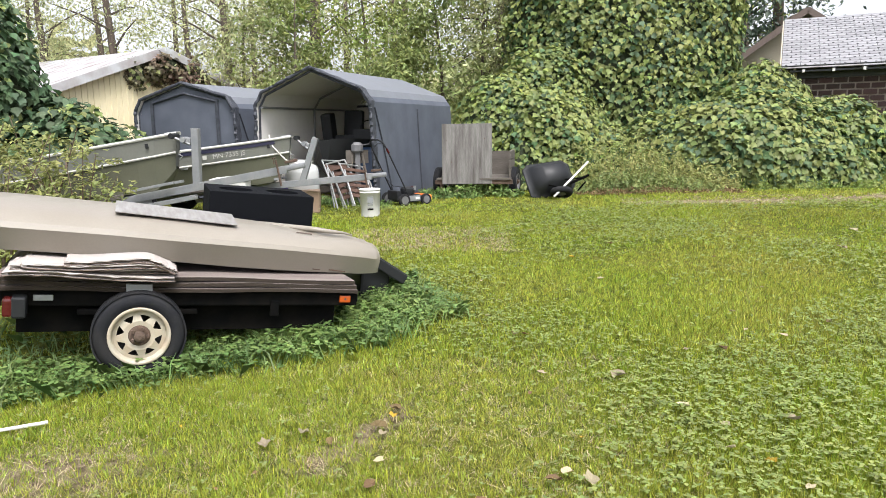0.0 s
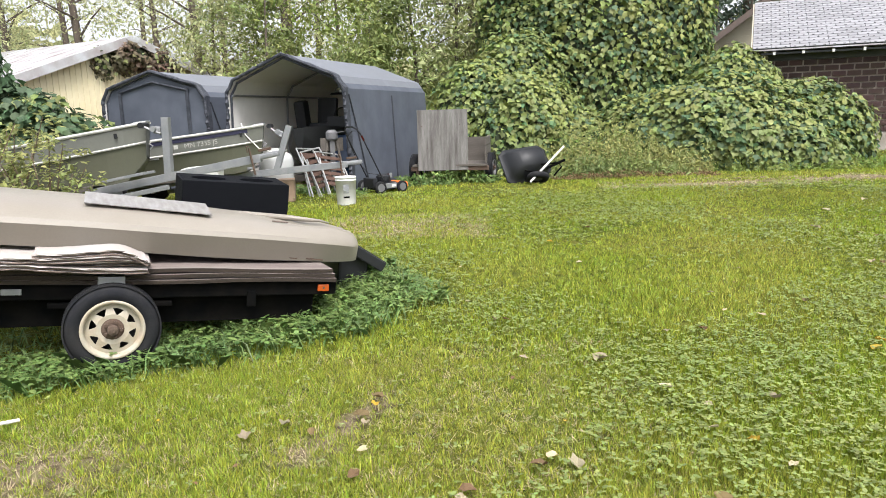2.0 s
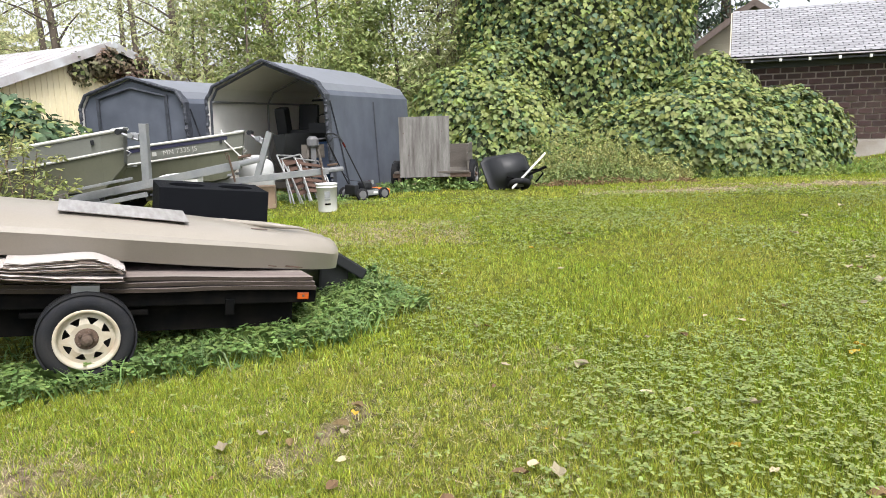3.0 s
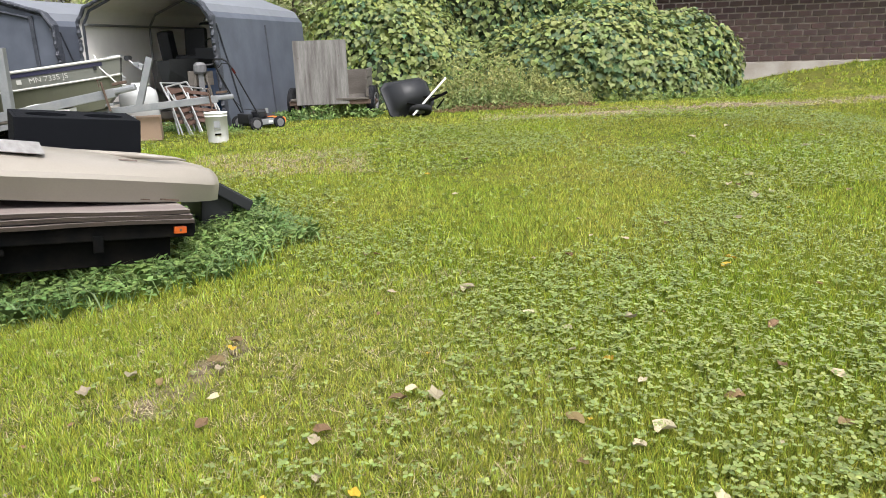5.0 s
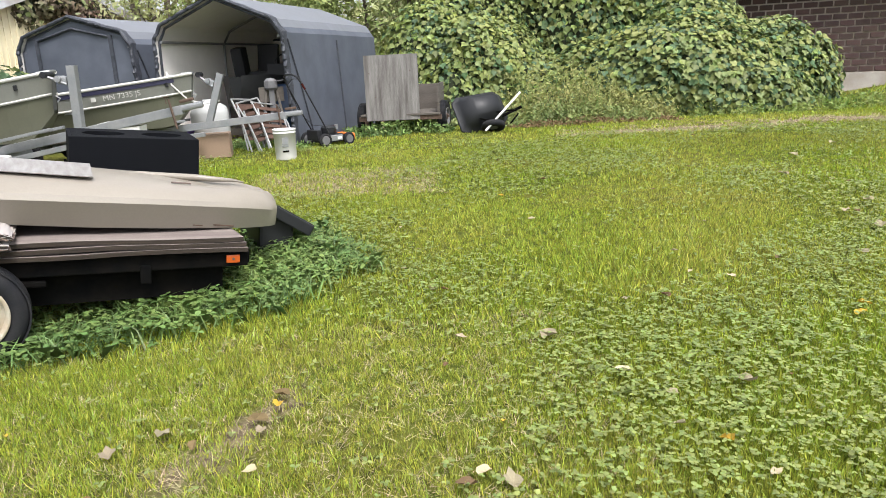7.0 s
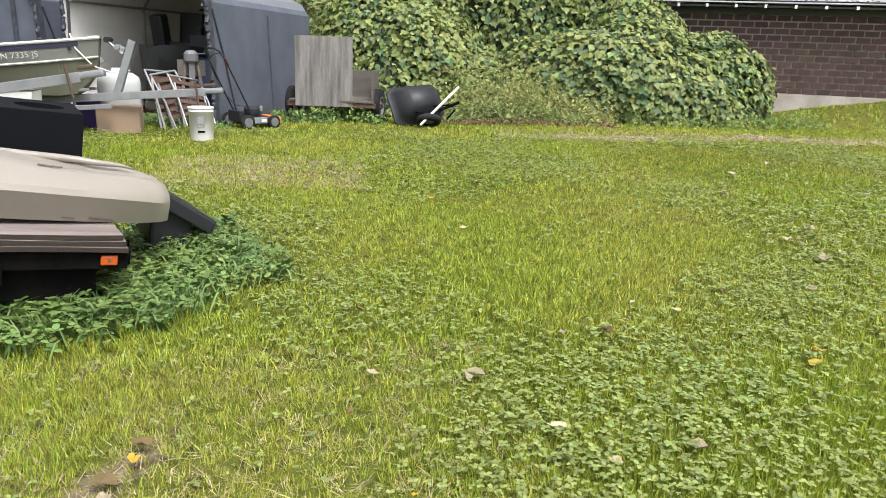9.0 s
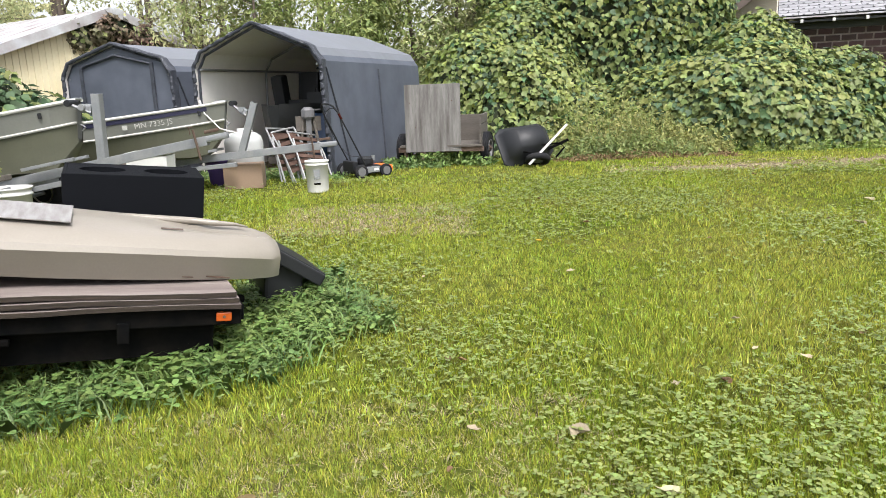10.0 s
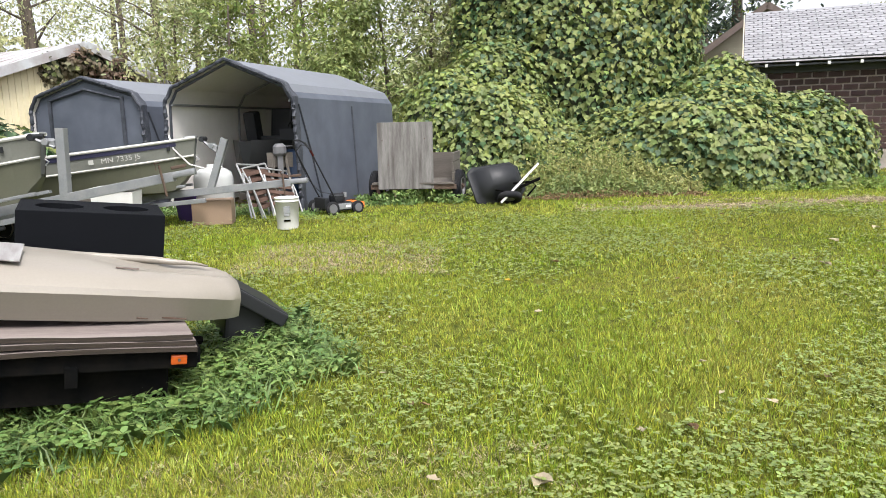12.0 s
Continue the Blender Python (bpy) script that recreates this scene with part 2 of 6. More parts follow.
    "clover": material("clover_leaf", (0.215, 0.255, 0.075, 1), 0.5, vary=0.35, scale=0.7, fine=12, bump=0, island=0.35, leaf=0.3, col2=(0.19, 0.27, 0.075, 1), stain=0.7),
    "straw": material("dead_grass_thatch", (0.4, 0.34, 0.2, 1), 0.8, vary=0.2, scale=1.5, fine=14, bump=0, island=0.5, leaf=0.1, col2=(0.24, 0.19, 0.1, 1), stain=0.8),
    "weed": material("weed_leaf", (0.11, 0.185, 0.055, 1), 0.55, vary=0.15, scale=1.5, fine=14, bump=0, island=0.36, leaf=0.3, col2=(0.2, 0.29, 0.07, 1), stain=0.7),
    "dry_leaf": material("dry_fallen_leaf", (0.38, 0.33, 0.21, 1), 0.8, vary=0.15, scale=20, fine=80, bump=0.2, obj_random=0.3, leaf=0.2),
    "dry_brown": material("brown_fallen_leaf", (0.19, 0.125, 0.055, 1), 0.8, vary=0.2, scale=20, fine=80, bump=0.2, obj_random=0.3, leaf=0.2),
    "dry_yellow": material("yellow_fallen_leaf", (0.5, 0.33, 0.03, 1), 0.7, vary=0.12, scale=20, fine=80, bump=0.1, obj_random=0.12, leaf=0.3),
}


def ground_material():
    m = bpy.data.materials.new("lawn_soil")
    m.use_nodes = True
    nd, lk = m.node_tree.nodes, m.node_tree.links
    bs = nd["Principled BSDF"]
    bs.inputs["Roughness"].default_value = 0.95
    bs.inputs["Specular IOR Level"].default_value = 0.08
    tc = nd.new("ShaderNodeTexCoord")
    at = nd.new("ShaderNodeAttribute")
    at.attribute_name = "worn"

    def noise_node(scale, detail=5):
        n = nd.new("ShaderNodeTexNoise")
        n.inputs["Scale"].default_value = scale
        n.inputs["Detail"].default_value = detail
        lk.new(tc.outputs["Object"], n.inputs["Vector"])
        return n

    def mixed(a, b, fac):
        x = nd.new("ShaderNodeMix")
        x.data_type = "RGBA"
        for key, v in (("A", a), ("B", b)):
            if isinstance(v, tuple):
                x.inputs[key].default_value = v
            else:
                lk.new(v, x.inputs[key])
        lk.new(fac, x.inputs["Factor"])
        return x.outputs["Result"]

    def ranged(src, lo, hi):
        r = nd.new("ShaderNodeMapRange")
        r.inputs["From Min"].default_value = lo
        r.inputs["From Max"].default_value = hi
        lk.new(src, r.inputs["Value"])
        return r.outputs[0]

    n1, n2, n3 = noise_node(0.7), noise_node(18), noise_node(140, 2)
    green = mixed((0.085, 0.11, 0.015, 1), (0.13, 0.125, 0.027, 1), ranged(n1.outputs["Fac"], 0.4, 0.65))
    green = mixed(green, (0.032, 0.042, 0.008, 1), ranged(n2.outputs["Fac"], 0.5, 0.7))
    soil = mixed((0.22, 0.175, 0.115, 1), (0.09, 0.068, 0.045, 1), ranged(n2.outputs["Fac"], 0.4, 0.65))
    add = nd.new("ShaderNodeMath")
    add.operation = "MULTIPLY_ADD"
    add.inputs[1].default_value = 0.6
    lk.new(n2.outputs["Fac"], add.inputs[0])
    lk.new(at.outputs["Fac"], add.inputs[2])
    col = mixed(green, soil, ranged(add.outputs[0], 0.55, 0.95))
    lk.new(col, bs.inputs["Base Color"])
    bp = nd.new("ShaderNodeBump")
    bp.inputs["Strength"].default_value = 0.7
    bp.inputs["Distance"].default_value = 0.03
    sm = nd.new("ShaderNodeMath")
    sm.operation = "ADD"
    lk.new(n2.outputs["Fac"], sm.inputs[0])
    lk.new(n3.outputs["Fac"], sm.inputs[1])
    lk.new(sm.outputs[0], bp.inputs["Height"])
    lk.new(bp.outputs[0], bs.inputs["Normal"])
    return m


M["ground"] = ground_material()

# ---- builders ----


def part(name, bm, mat, parent=None, label="", smooth=False):
    """Links a bmesh as one mesh object, under its thing or its part."""
    me = bpy.data.meshes.new(name)
    bmesh.ops.recalc_face_normals(bm, faces=bm.faces)
    bm.to_mesh(me)
    bm.free()
    me.materials.append(M[mat] if isinstance(mat, str) else mat)
    if smooth:
        me.shade_smooth()
    ob = new(name, me)
    if parent:
        ob.parent = parent
    if label:
        ob["label"] = label
    return ob


def thing(name, m, label, category, group="", kind=""):
    ob = new(name)
    ob.matrix_world = m
    return tagged(ob, label, category, group, kind)


def mesh_object(name, verts, faces, mat, label="", category="", kind="", parent=None, smooth=False, group=""):
    me = bpy.data.meshes.new(name)
    me.from_pydata([tuple(v) for v in verts], [], faces)
    me.materials.append(M[mat] if isinstance(mat, str) else mat)
    if smooth:
        me.shade_smooth()
    me.update()
    ob = new(name, me)
    if parent:
        ob.parent = parent
    return tagged(ob, label, category, group, kind)


def fast_mesh(name, verts, loops, per, mat):
    """A mesh of many equal polygons straight from arrays."""
    me = bpy.data.meshes.new(name)
    n = len(loops) // per
    me.vertices.add(len(verts))
    me.vertices.foreach_set("co", np.ascontiguousarray(verts, dtype=np.float32).ravel())
    me.loops.add(len(loops))
    me.loops.foreach_set("vertex_index", np.ascontiguousarray(loops, dtype=np.int32))
    me.polygons.add(n)
    me.polygons.foreach_set("loop_start", np.arange(0, n * per, per, dtype=np.int32))
    me.update(calc_edges=True)
    me.materials.append(M[mat])
    return me


def box(bm, size, m=None, bevel=0.0):
    r = bmesh.ops.create_cube(bm, size=1)
    vs = r["verts"]
    for v in vs:
        v.co = Vector((v.co.x * size[0], v.co.y * size[1], v.co.z * size[2]))
    if bevel:
        es = {e for v in vs for e in v.link_edges}
        rr = bmesh.ops.bevel(bm, geom=list(es), offset=bevel, segments=2, affect="EDGES", profile=0.6)
        vs = list({v for f in rr["faces"] for v in f.verts} | {v for v in vs if v.is_valid})
    if m is not None:
        bmesh.ops.transform(bm, matrix=m, verts=vs)
    return vs


def bx(size, at=(0, 0, 0), bevel=0.0, rot=(0, 0, 0)):
    bm = bmesh.new()
    box(bm, size, pose(*at, *rot), bevel)
    return bm


def cyl(bm, a, b, r0, r1=None, seg=16, caps=True):
    a, b = Vector(a), Vector(b)
    d = b - a
    q = d.to_track_quat("Z", "Y").to_matrix().to_4x4()
    m = Matrix.Translation((a + b) / 2) @ q
    return bmesh.ops.create_cone(bm, cap_ends=caps, segments=seg, radius1=r0, radius2=r0 if r1 is None else r1, depth=d.length, matrix=m)["verts"]


def rod(a, b, r0, r1=None, seg=12):
    bm = bmesh.new()
    cyl(bm, a, b, r0, r1, seg)
    return bm


def tube(points, r, seg=8, closed=False):
    """A round tube along a line of points."""
    bm = bmesh.new()
    pts = [Vector(p) for p in points]
    rings = []
    n = len(pts)
    for i, p in enumerate(pts):
        a = pts[i - 1] if (i or closed) else p
        b = pts[(i + 1) % n] if (i < n - 1 or closed) else p
        q = (b - a).to_track_quat("Z", "Y")
        rad = r[i] if isinstance(r, (list, tuple)) else r
        rings.append([bm.verts.new(p + q @ Vector((math.cos(k * 2 * math.pi / seg) * rad, math.sin(k * 2 * math.pi / seg) * rad, 0))) for k in range(seg)])
    for i in range(n if closed else n - 1):
        p, q = rings[i], rings[(i + 1) % n]
        for k in range(seg):
            bm.faces.new((p[k], p[(k + 1) % seg], q[(k + 1) % seg], q[k]))
    if not closed:
        bm.faces.new(rings[0][::-1])
        bm.faces.new(rings[-1])
    return bm


def loft(rings, caps=True, closed=True):
    bm = bmesh.new()
    vr = [[bm.verts.new(p) for p in ring] for ring in rings]
    n = len(vr[0])
    for p, q in zip(vr, vr[1:]):
        for k in range(n if closed else n - 1):
            bm.faces.new((p[k], p[(k + 1) % n], q[(k + 1) % n], q[k]))
    if caps:
        bm.faces.new(vr[0][::-1])
        bm.faces.new(vr[-1])
    return bm


def lathe(profile, seg=28, axis="Z"):
    """A turned shape from (radius, height) pairs."""
    bm = bmesh.new()
    rings = []
    for r, h in profile:
        ring = []
        for k in range(seg):
            a = 2 * math.pi * k / seg
            p = (r * math.cos(a), r * math.sin(a), h)
            if axis == "Y":
                p = (p[0], p[2], p[1])
            ring.append(bm.verts.new(p))
        rings.append(ring)
    for p, q in zip(rings, rings[1:]):
        for k in range(seg):
            bm.faces.new((p[k], p[(k + 1) % seg], q[(k + 1) % seg], q[k]))
    return bm


def moved(bm, m):
    bmesh.ops.transform(bm, matrix=m, verts=bm.verts)
    return bm


def smoothstep(a, b, v):
    t = np.clip((v - a) / (b - a), 0, 1)
    return t * t * (3 - 2 * t)


def ground_z(x, y):
    """Height of the ground: a lawn rising gently to the track, falling to the garage, a bank beside it."""
    x, y = np.asarray(x, float), np.asarray(y, float)
    z = 0.022 * np.clip(y - 2, 0, 7) + 0.004 * np.clip(y - 9, 0, 2) - 0.03 * np.clip(y - 11, 0, 2) - 0.03 * np.clip(y - 13, 0, 5)
    z = z + 0.62 * smoothstep(8.5, 14, x) * smoothstep(12.0, 15.5, y)
    z = z - 0.06 * np.exp(-(((x + 1.7) / 1.3) ** 2 + ((y - 3.6) / 1.3) ** 2))
    z = z + 0.012 * np.sin(1.7 * x + 0.6 * y) * np.sin(1.3 * y - 0.4 * x)
    return z


def gz(x, y):
    return float(ground_z(x, y))


def worn(x, y):
    """Where the turf is thin: the track by the hedge, a path near the trailer, the ground under the sheds."""
    x, y = np.asarray(x, float), np.asarray(y, float)
    t = np.exp(-((y - (10.2 + 0.05 * (x - 3.5) + 0.1 * np.sin(1.4 * x))) / 0.3) ** 2) * smoothstep(2.2, 3.4, x) * (1.0 + 0.25 * np.sin(2.1 * x)) * smoothstep(16.0, 8.0, x)
    t = t + 0.85 * np.exp(-(((x + 0.24 - 0.45 * (y - 2.85)) / 0.1) ** 2 + ((y - 2.8) / 0.32) ** 2))
    t = t + 0.6 * np.exp(-(((x + 0.45) / 0.2) ** 2 + ((y - 2.42) / 0.14) ** 2))
    t = t + 0.75 * np.exp(-(((x + 1.5) / 0.5) ** 2 + ((y - 2.4) / 0.3) ** 2))
    t = t + 0.55 * np.exp(-(((x + 0.42) / 0.4) ** 2 + ((y - 7.25) / 0.4) ** 2))
    t = t + 0.9 * smoothstep(10.6, 11.6, y) * smoothstep(0.8, -0.4, x)
    return t

# ---- ground ----


def build_ground():
    def axis(centre, near, far, n):
        t = np.linspace(-1, 1, n)
        return centre + near * t + (far - near) * np.sign(t) * np.abs(t) ** 7
    xs, ys = axis(1, 14, 400, 191), axis(8, 14, 400, 191)
    gx, gy = np.meshgrid(xs, ys)
    v = np.stack([gx.ravel(), gy.ravel(), ground_z(gx, gy).ravel()], 1)
    n = len(xs)
    i = np.arange((n - 1) * (n - 1))
    a = (i // (n - 1)) * n + i % (n - 1)
    me = fast_mesh("ground", v, np.stack([a, a + 1, a + n + 1, a + n], 1).ravel(), 4, "ground")
    me.shade_smooth()
    at = me.attributes.new("worn", "FLOAT", "POINT")
    at.data.foreach_set("value", worn(gx, gy).ravel().astype(np.float32))
    return tagged(new("ground", me), "gently rising mown lawn with worn soil patches", "ground", kind="structure")


build_ground()

# ---- brick garage beside the lawn ----
G_LEFT, G_RIGHT = Vector((8.05, 17.3, 0)), Vector((13.27, 15.02, 0))
G_ANG = math.degrees(math.atan2(G_RIGHT.y - G_LEFT.y, G_RIGHT.x - G_LEFT.x))
G_LEN = (G_RIGHT - G_LEFT).length
G_DEEP = 5.4
G_BASE, G_EAVE, G_RIDGE = 0.58, 2.5, 3.93
garage = thing("brick_garage", pose(G_LEFT.x, G_LEFT.y, 0, 0, 0, G_ANG), "dark red block garage with white rafter ends and pale shingle roof", "garage")


def build_garage():
    g = garage
    part("foundation", bx((G_LEN + 0.06, G_DEEP, 1.3), (G_LEN / 2, G_DEEP / 2 - 0.03, G_BASE - 0.65), 0.01), "concrete", g, "stained concrete foundation")
    part("wall", bx((G_LEN - 0.03, G_DEEP - 0.06, G_EAVE - G_BASE + 0.1), (G_LEN / 2, G_DEEP / 2, (G_EAVE + G_BASE) / 2 + 0.05)), "mortar", g, "pale mortar between the blocks")
    # gable triangles
    for x in (0.02, G_LEN - 0.02):
        bm = bmesh.new()
        f = [bm.verts.new((x + o, y, z)) for o in (-0.05, 0.05) for y, z in ((0, G_EAVE), (G_DEEP, G_EAVE), (G_DEEP / 2, G_RIDGE - 0.1))]
        bm.faces.new(f[:3]), bm.faces.new(f[3:][::-1])
        for k in range(3):
            bm.faces.new((f[k], f[(k + 1) % 3], f[3 + (k + 1) % 3], f[3 + k]))
        part("gable", bm, "siding", g)
    # roof slabs
    run = G_DEEP / 2 + 0.42
    rise = G_RIDGE - G_EAVE
    pitch = math.atan2(rise, run)
    sl = math.hypot(run, rise)
    for sgn in (1, -1):
        bm = bx((G_LEN + 0.7, sl, 0.05), (0, 0, 0))
        mid_y = G_DEEP / 2 - sgn * run / 2
        moved(bm, pose(G_LEN / 2, mid_y, (G_EAVE + G_RIDGE) / 2 + 0.02, math.degrees(pitch) * sgn))
        part("roof_slope", bm, "roof_dark", g, "dark roof underlay")
    # shingles on the visible slope, each a piece
    rows, tab = 20, 0.4
    step = sl / rows
    tiles = []
    for wide in (tab, tab / 2):
        me = bpy.data.meshes.new("shingle")
        bm = bx((wide - 0.012, step + 0.03, 0.012), (0, (step + 0.03) / 2, 0.006), 0.002)
        bm.to_mesh(me)
        bm.free()
        me.materials.append(M["shingle"])
        tiles.append(me)
    lay = pose(0, -0.42, G_EAVE + 0.02, math.degrees(pitch), 0, 0)
    end = G_LEN + 0.35
    nibs = bmesh.new()
    for r in range(rows):
        x = -0.35
        half = r % 2 == 1
        while x < end - 0.05:
            wide = tab / 2 if half or end - x < tab else tab
            o = new("shingle", tiles[0] if wide == tab else tiles[1])
            o.parent = g
            o.matrix_local = lay @ pose(x + wide / 2, r * step, 0.046, -2.2, 0, 0)
            x += wide
            half = False
        x = -0.25 + (r % 2) * tab / 4
        while x < end - 0.1:
            box(nibs, (0.045, 0.034, 0.018), lay @ pose(x, r * step + 0.026, 0.056, -2.2, 0, 0))
            x += tab / 2
    tagged(part("shingle_nib", nibs, "roof_dark", g, "dark raised nibs between the shingle tabs"), kind="stuff")
    part("fascia", bx((G_LEN + 0.72, 0.025, 0.03), (G_LEN / 2, -0.43, G_EAVE + 0.025)), "roof_steel", g, "pale metal eave edge")
    part("soffit", bx((G_LEN + 0.3, 0.36, 0.04), (G_LEN / 2, -0.2, G_EAVE - 0.055)), "soffit", g)
    part("frieze_board", bx((G_LEN, 0.03, 0.16), (G_LEN / 2, -0.017, G_EAVE - 0.13)), "soffit", g)
    n = int(G_LEN / 0.61) + 1
    for k in range(n):
        part("rafter_tail", bx((0.055, 0.1, 0.07), (0.12 + k * 0.61, -0.42, G_EAVE - 0.06), 0.006), "white_paint", g)
    part("corner_board", bx((0.14, 0.03, 1.1), (G_LEN - 0.22, -0.022, G_EAVE - 0.62), 0.004), "green_paint", g, "grey-green painted downpipe")
    for sgn in (-1, 1):
        bm = bx((0.03, sl, 0.14), (0, 0, 0))
        moved(bm, pose(-0.37, G_DEEP / 2 - sgn * run / 2, (G_EAVE + G_RIDGE) / 2 - 0.03, math.degrees(pitch) * sgn))
        part("barge_board", bm, "siding", g)


build_garage()

# ---- houses beyond ----


def gable_house(name, m, w, d, eave, ridge, wall, roof, label, win=True, over=0.45):
    h = thing(name, m, label, "house")
    bm = bmesh.new()
    pts = [(-w / 2, 0), (w / 2, 0), (w / 2, eave), (0, ridge), (-w / 2, eave)]
    a = [bm.verts.new((x, 0, z)) for x, z in pts]
    b = [bm.verts.new((x, d, z)) for x, z in pts]
    bm.faces.new(a), bm.faces.new(b[::-1])
    for k in range(5):
        bm.faces.new((a[k], b[k], b[(k + 1) % 5], a[(k + 1) % 5]))
    part("wall", bm, wall, h)
    sl = math.hypot(w / 2 + over, (ridge - eave) * (w / 2 + over) / (w / 2))
    ang = math.degrees(math.atan2(ridge - eave, w / 2))
    for s in (-1, 1):
        cx = s * (w / 2 + over) / 2
        cz = ridge - (ridge - eave) / (w / 2) * (w / 2 + over) / 2
        bm = moved(bx((sl, d + 2 * over, 0.1)), pose(cx, d / 2, cz + 0.08, 0, s * ang, 0))
        part("roof", bm, roof, h)
        bm = moved(bx((sl, 0.05, 0.2)), pose(cx, -over - 0.03, cz + 0.03, 0, s * ang, 0))
        part("barge_board", bm, "brown_trim" if wall == "siding" else "white_paint", h)
    rows = int((ridge - 0.3) / 0.2)
    for k in range(rows):
        z = 0.3 + k * 0.2
        half = w / 2 if z < eave else w / 2 * (ridge - z) / (ridge - eave)
        if half > 0.15:
            part("clapboard", bx((2 * half - 0.06, 0.03, 0.19), (0, -0.014, z), 0, (7, 0, 0)), wall, h)
    if win:
        wnd = part("window", bx((0.8, 0.06, 1.1), (0, -0.05, eave + 0.1), 0.01), "white_paint", h)
        part("pane", bx((0.62, 0.02, 0.9), (0, -0.085, eave + 0.1)), "glass", wnd)
    return h


gable_house("house", pose(11.9, 25.2, -0.1, 0, 0, -28), 6.0, 8, 2.9, 5.05, "siding", "brown_trim", "beige clapboard house with brown eaves behind the garage", win=False)
gable_house("house", pose(25.2, 27.5, -0.3, 0, 0, -30), 2.8, 6, 1.7, 3.5, "white_paint", "roof_dark", "white clapboard house beyond the parked car", win=True)


def build_car(m):
    c = thing("car", m, "dark blue parked car with pale windscreen on the bank", "car")
    prof = [(-2.2, 0.35), (-2.2, 0.85), (-1.95, 0.98), (-1.2, 1.02), (1.2, 1.02), (2.0, 0.95), (2.2, 0.75), (2.2, 0.35)]
    part("body", loft([[(x, y, z) for x, z in [(px * s, pz) for px, pz in prof]] for y, s in ((-0.85, 0.97), (-0.7, 1), (0.7, 1), (0.85, 0.97))]), "car_paint", c, smooth=False)
    cab = [(-1.9, 1.0), (-1.25, 1.48), (0.35, 1.5), (1.15, 1.02)]
    part("cabin", loft([[(x, y * s, z) for (x, z), s in zip(cab, (1, 0.82, 0.82, 1))] for y in (-0.76, 0.76)]), "glass", c, "pale reflecting glass")
    roof = [(-1.3, 1.47), (-1.1, 1.52), (0.2, 1.535), (0.4, 1.5)]
    part("roof", loft([[(x, y, z) for x, z in roof] + [(0.4, y, 1.47), (-1.3, y, 1.45)] for y in (-0.64, 0.64)]), "white_paint", c)
    for px, nx in ((1.15, 0.35), (-1.9, -1.25)):
        for y in (-0.7, 0.7):
            part("pillar", tube([(px, y * 1.08, 1.0), (nx, y * 0.9, 1.5)], 0.035, 6), "white_paint", c)
    for x in (-1.35, 1.35):
        for y in (-0.78, 0.78):
            w = part("wheel", moved(lathe([(0.0, -0.1), (0.3, -0.1), (0.33, -0.06), (0.33, 0.06), (0.3, 0.1), (0, 0.1)], 24, "Y"), pose(x, y, 0.33)), "rubber", c)
            part("rim", moved(lathe([(0.0, -0.115), (0.2, -0.11), (0.2, 0.11), (0, 0.115)], 20, "Y"), pose(x, y, 0.33)), "chrome", w)
    for y in (-0.6, 0.6):
        part("headlight", bx((0.06, 0.3, 0.12), (2.18, y, 0.72), 0.02), "glass", c)
    part("bumper", bx((0.12, 1.7, 0.16), (2.22, 0, 0.45), 0.03), "chrome", c)
    return c


build_car(pose(20.2, 19.4, gz(20, 19.4), 0, 0, 168))

# ---- pole and stump ----
pole = thing("clothesline_pole", pose(6.16, 6.36, gz(6.16, 6.36), 0, 0.6, 0), "leaning white steel pole with rusty brown foot", "pole")
part("foot", rod((0, 0, -0.15), (0, 0, 0.38), 0.047, 0.045, 20), "pole_rust", pole, "rusty brown lower end", True)
part("shaft", rod((0, 0, 0.375), (0, 0, 2.6), 0.047, 0.047, 20), "pole_white", pole, "dirty white paint", True)
part("cap", rod((0, 0, 2.6), (0, 0, 2.63), 0.052, 0.04, 20), "pole_white", pole)
stump = thing("tree_stump", pose(16.6, 15.7, gz(16.6, 15.7)), "grey weathered tree stump on the grass bank", "stump")
part("trunk", loft([[(r * (1 + 0.15 * math.sin(k * 3)) * math.cos(k * math.pi / 8), r * (1 + 0.1 * math.cos(k * 5)) * math.sin(k * math.pi / 8), z) for k in range(16)] for r, z in ((0.55, -0.1), (0.42, 0.1), (0.36, 0.3), (0.36, 0.5))]), "bark", stump)

# ---- yellow steel shed ----


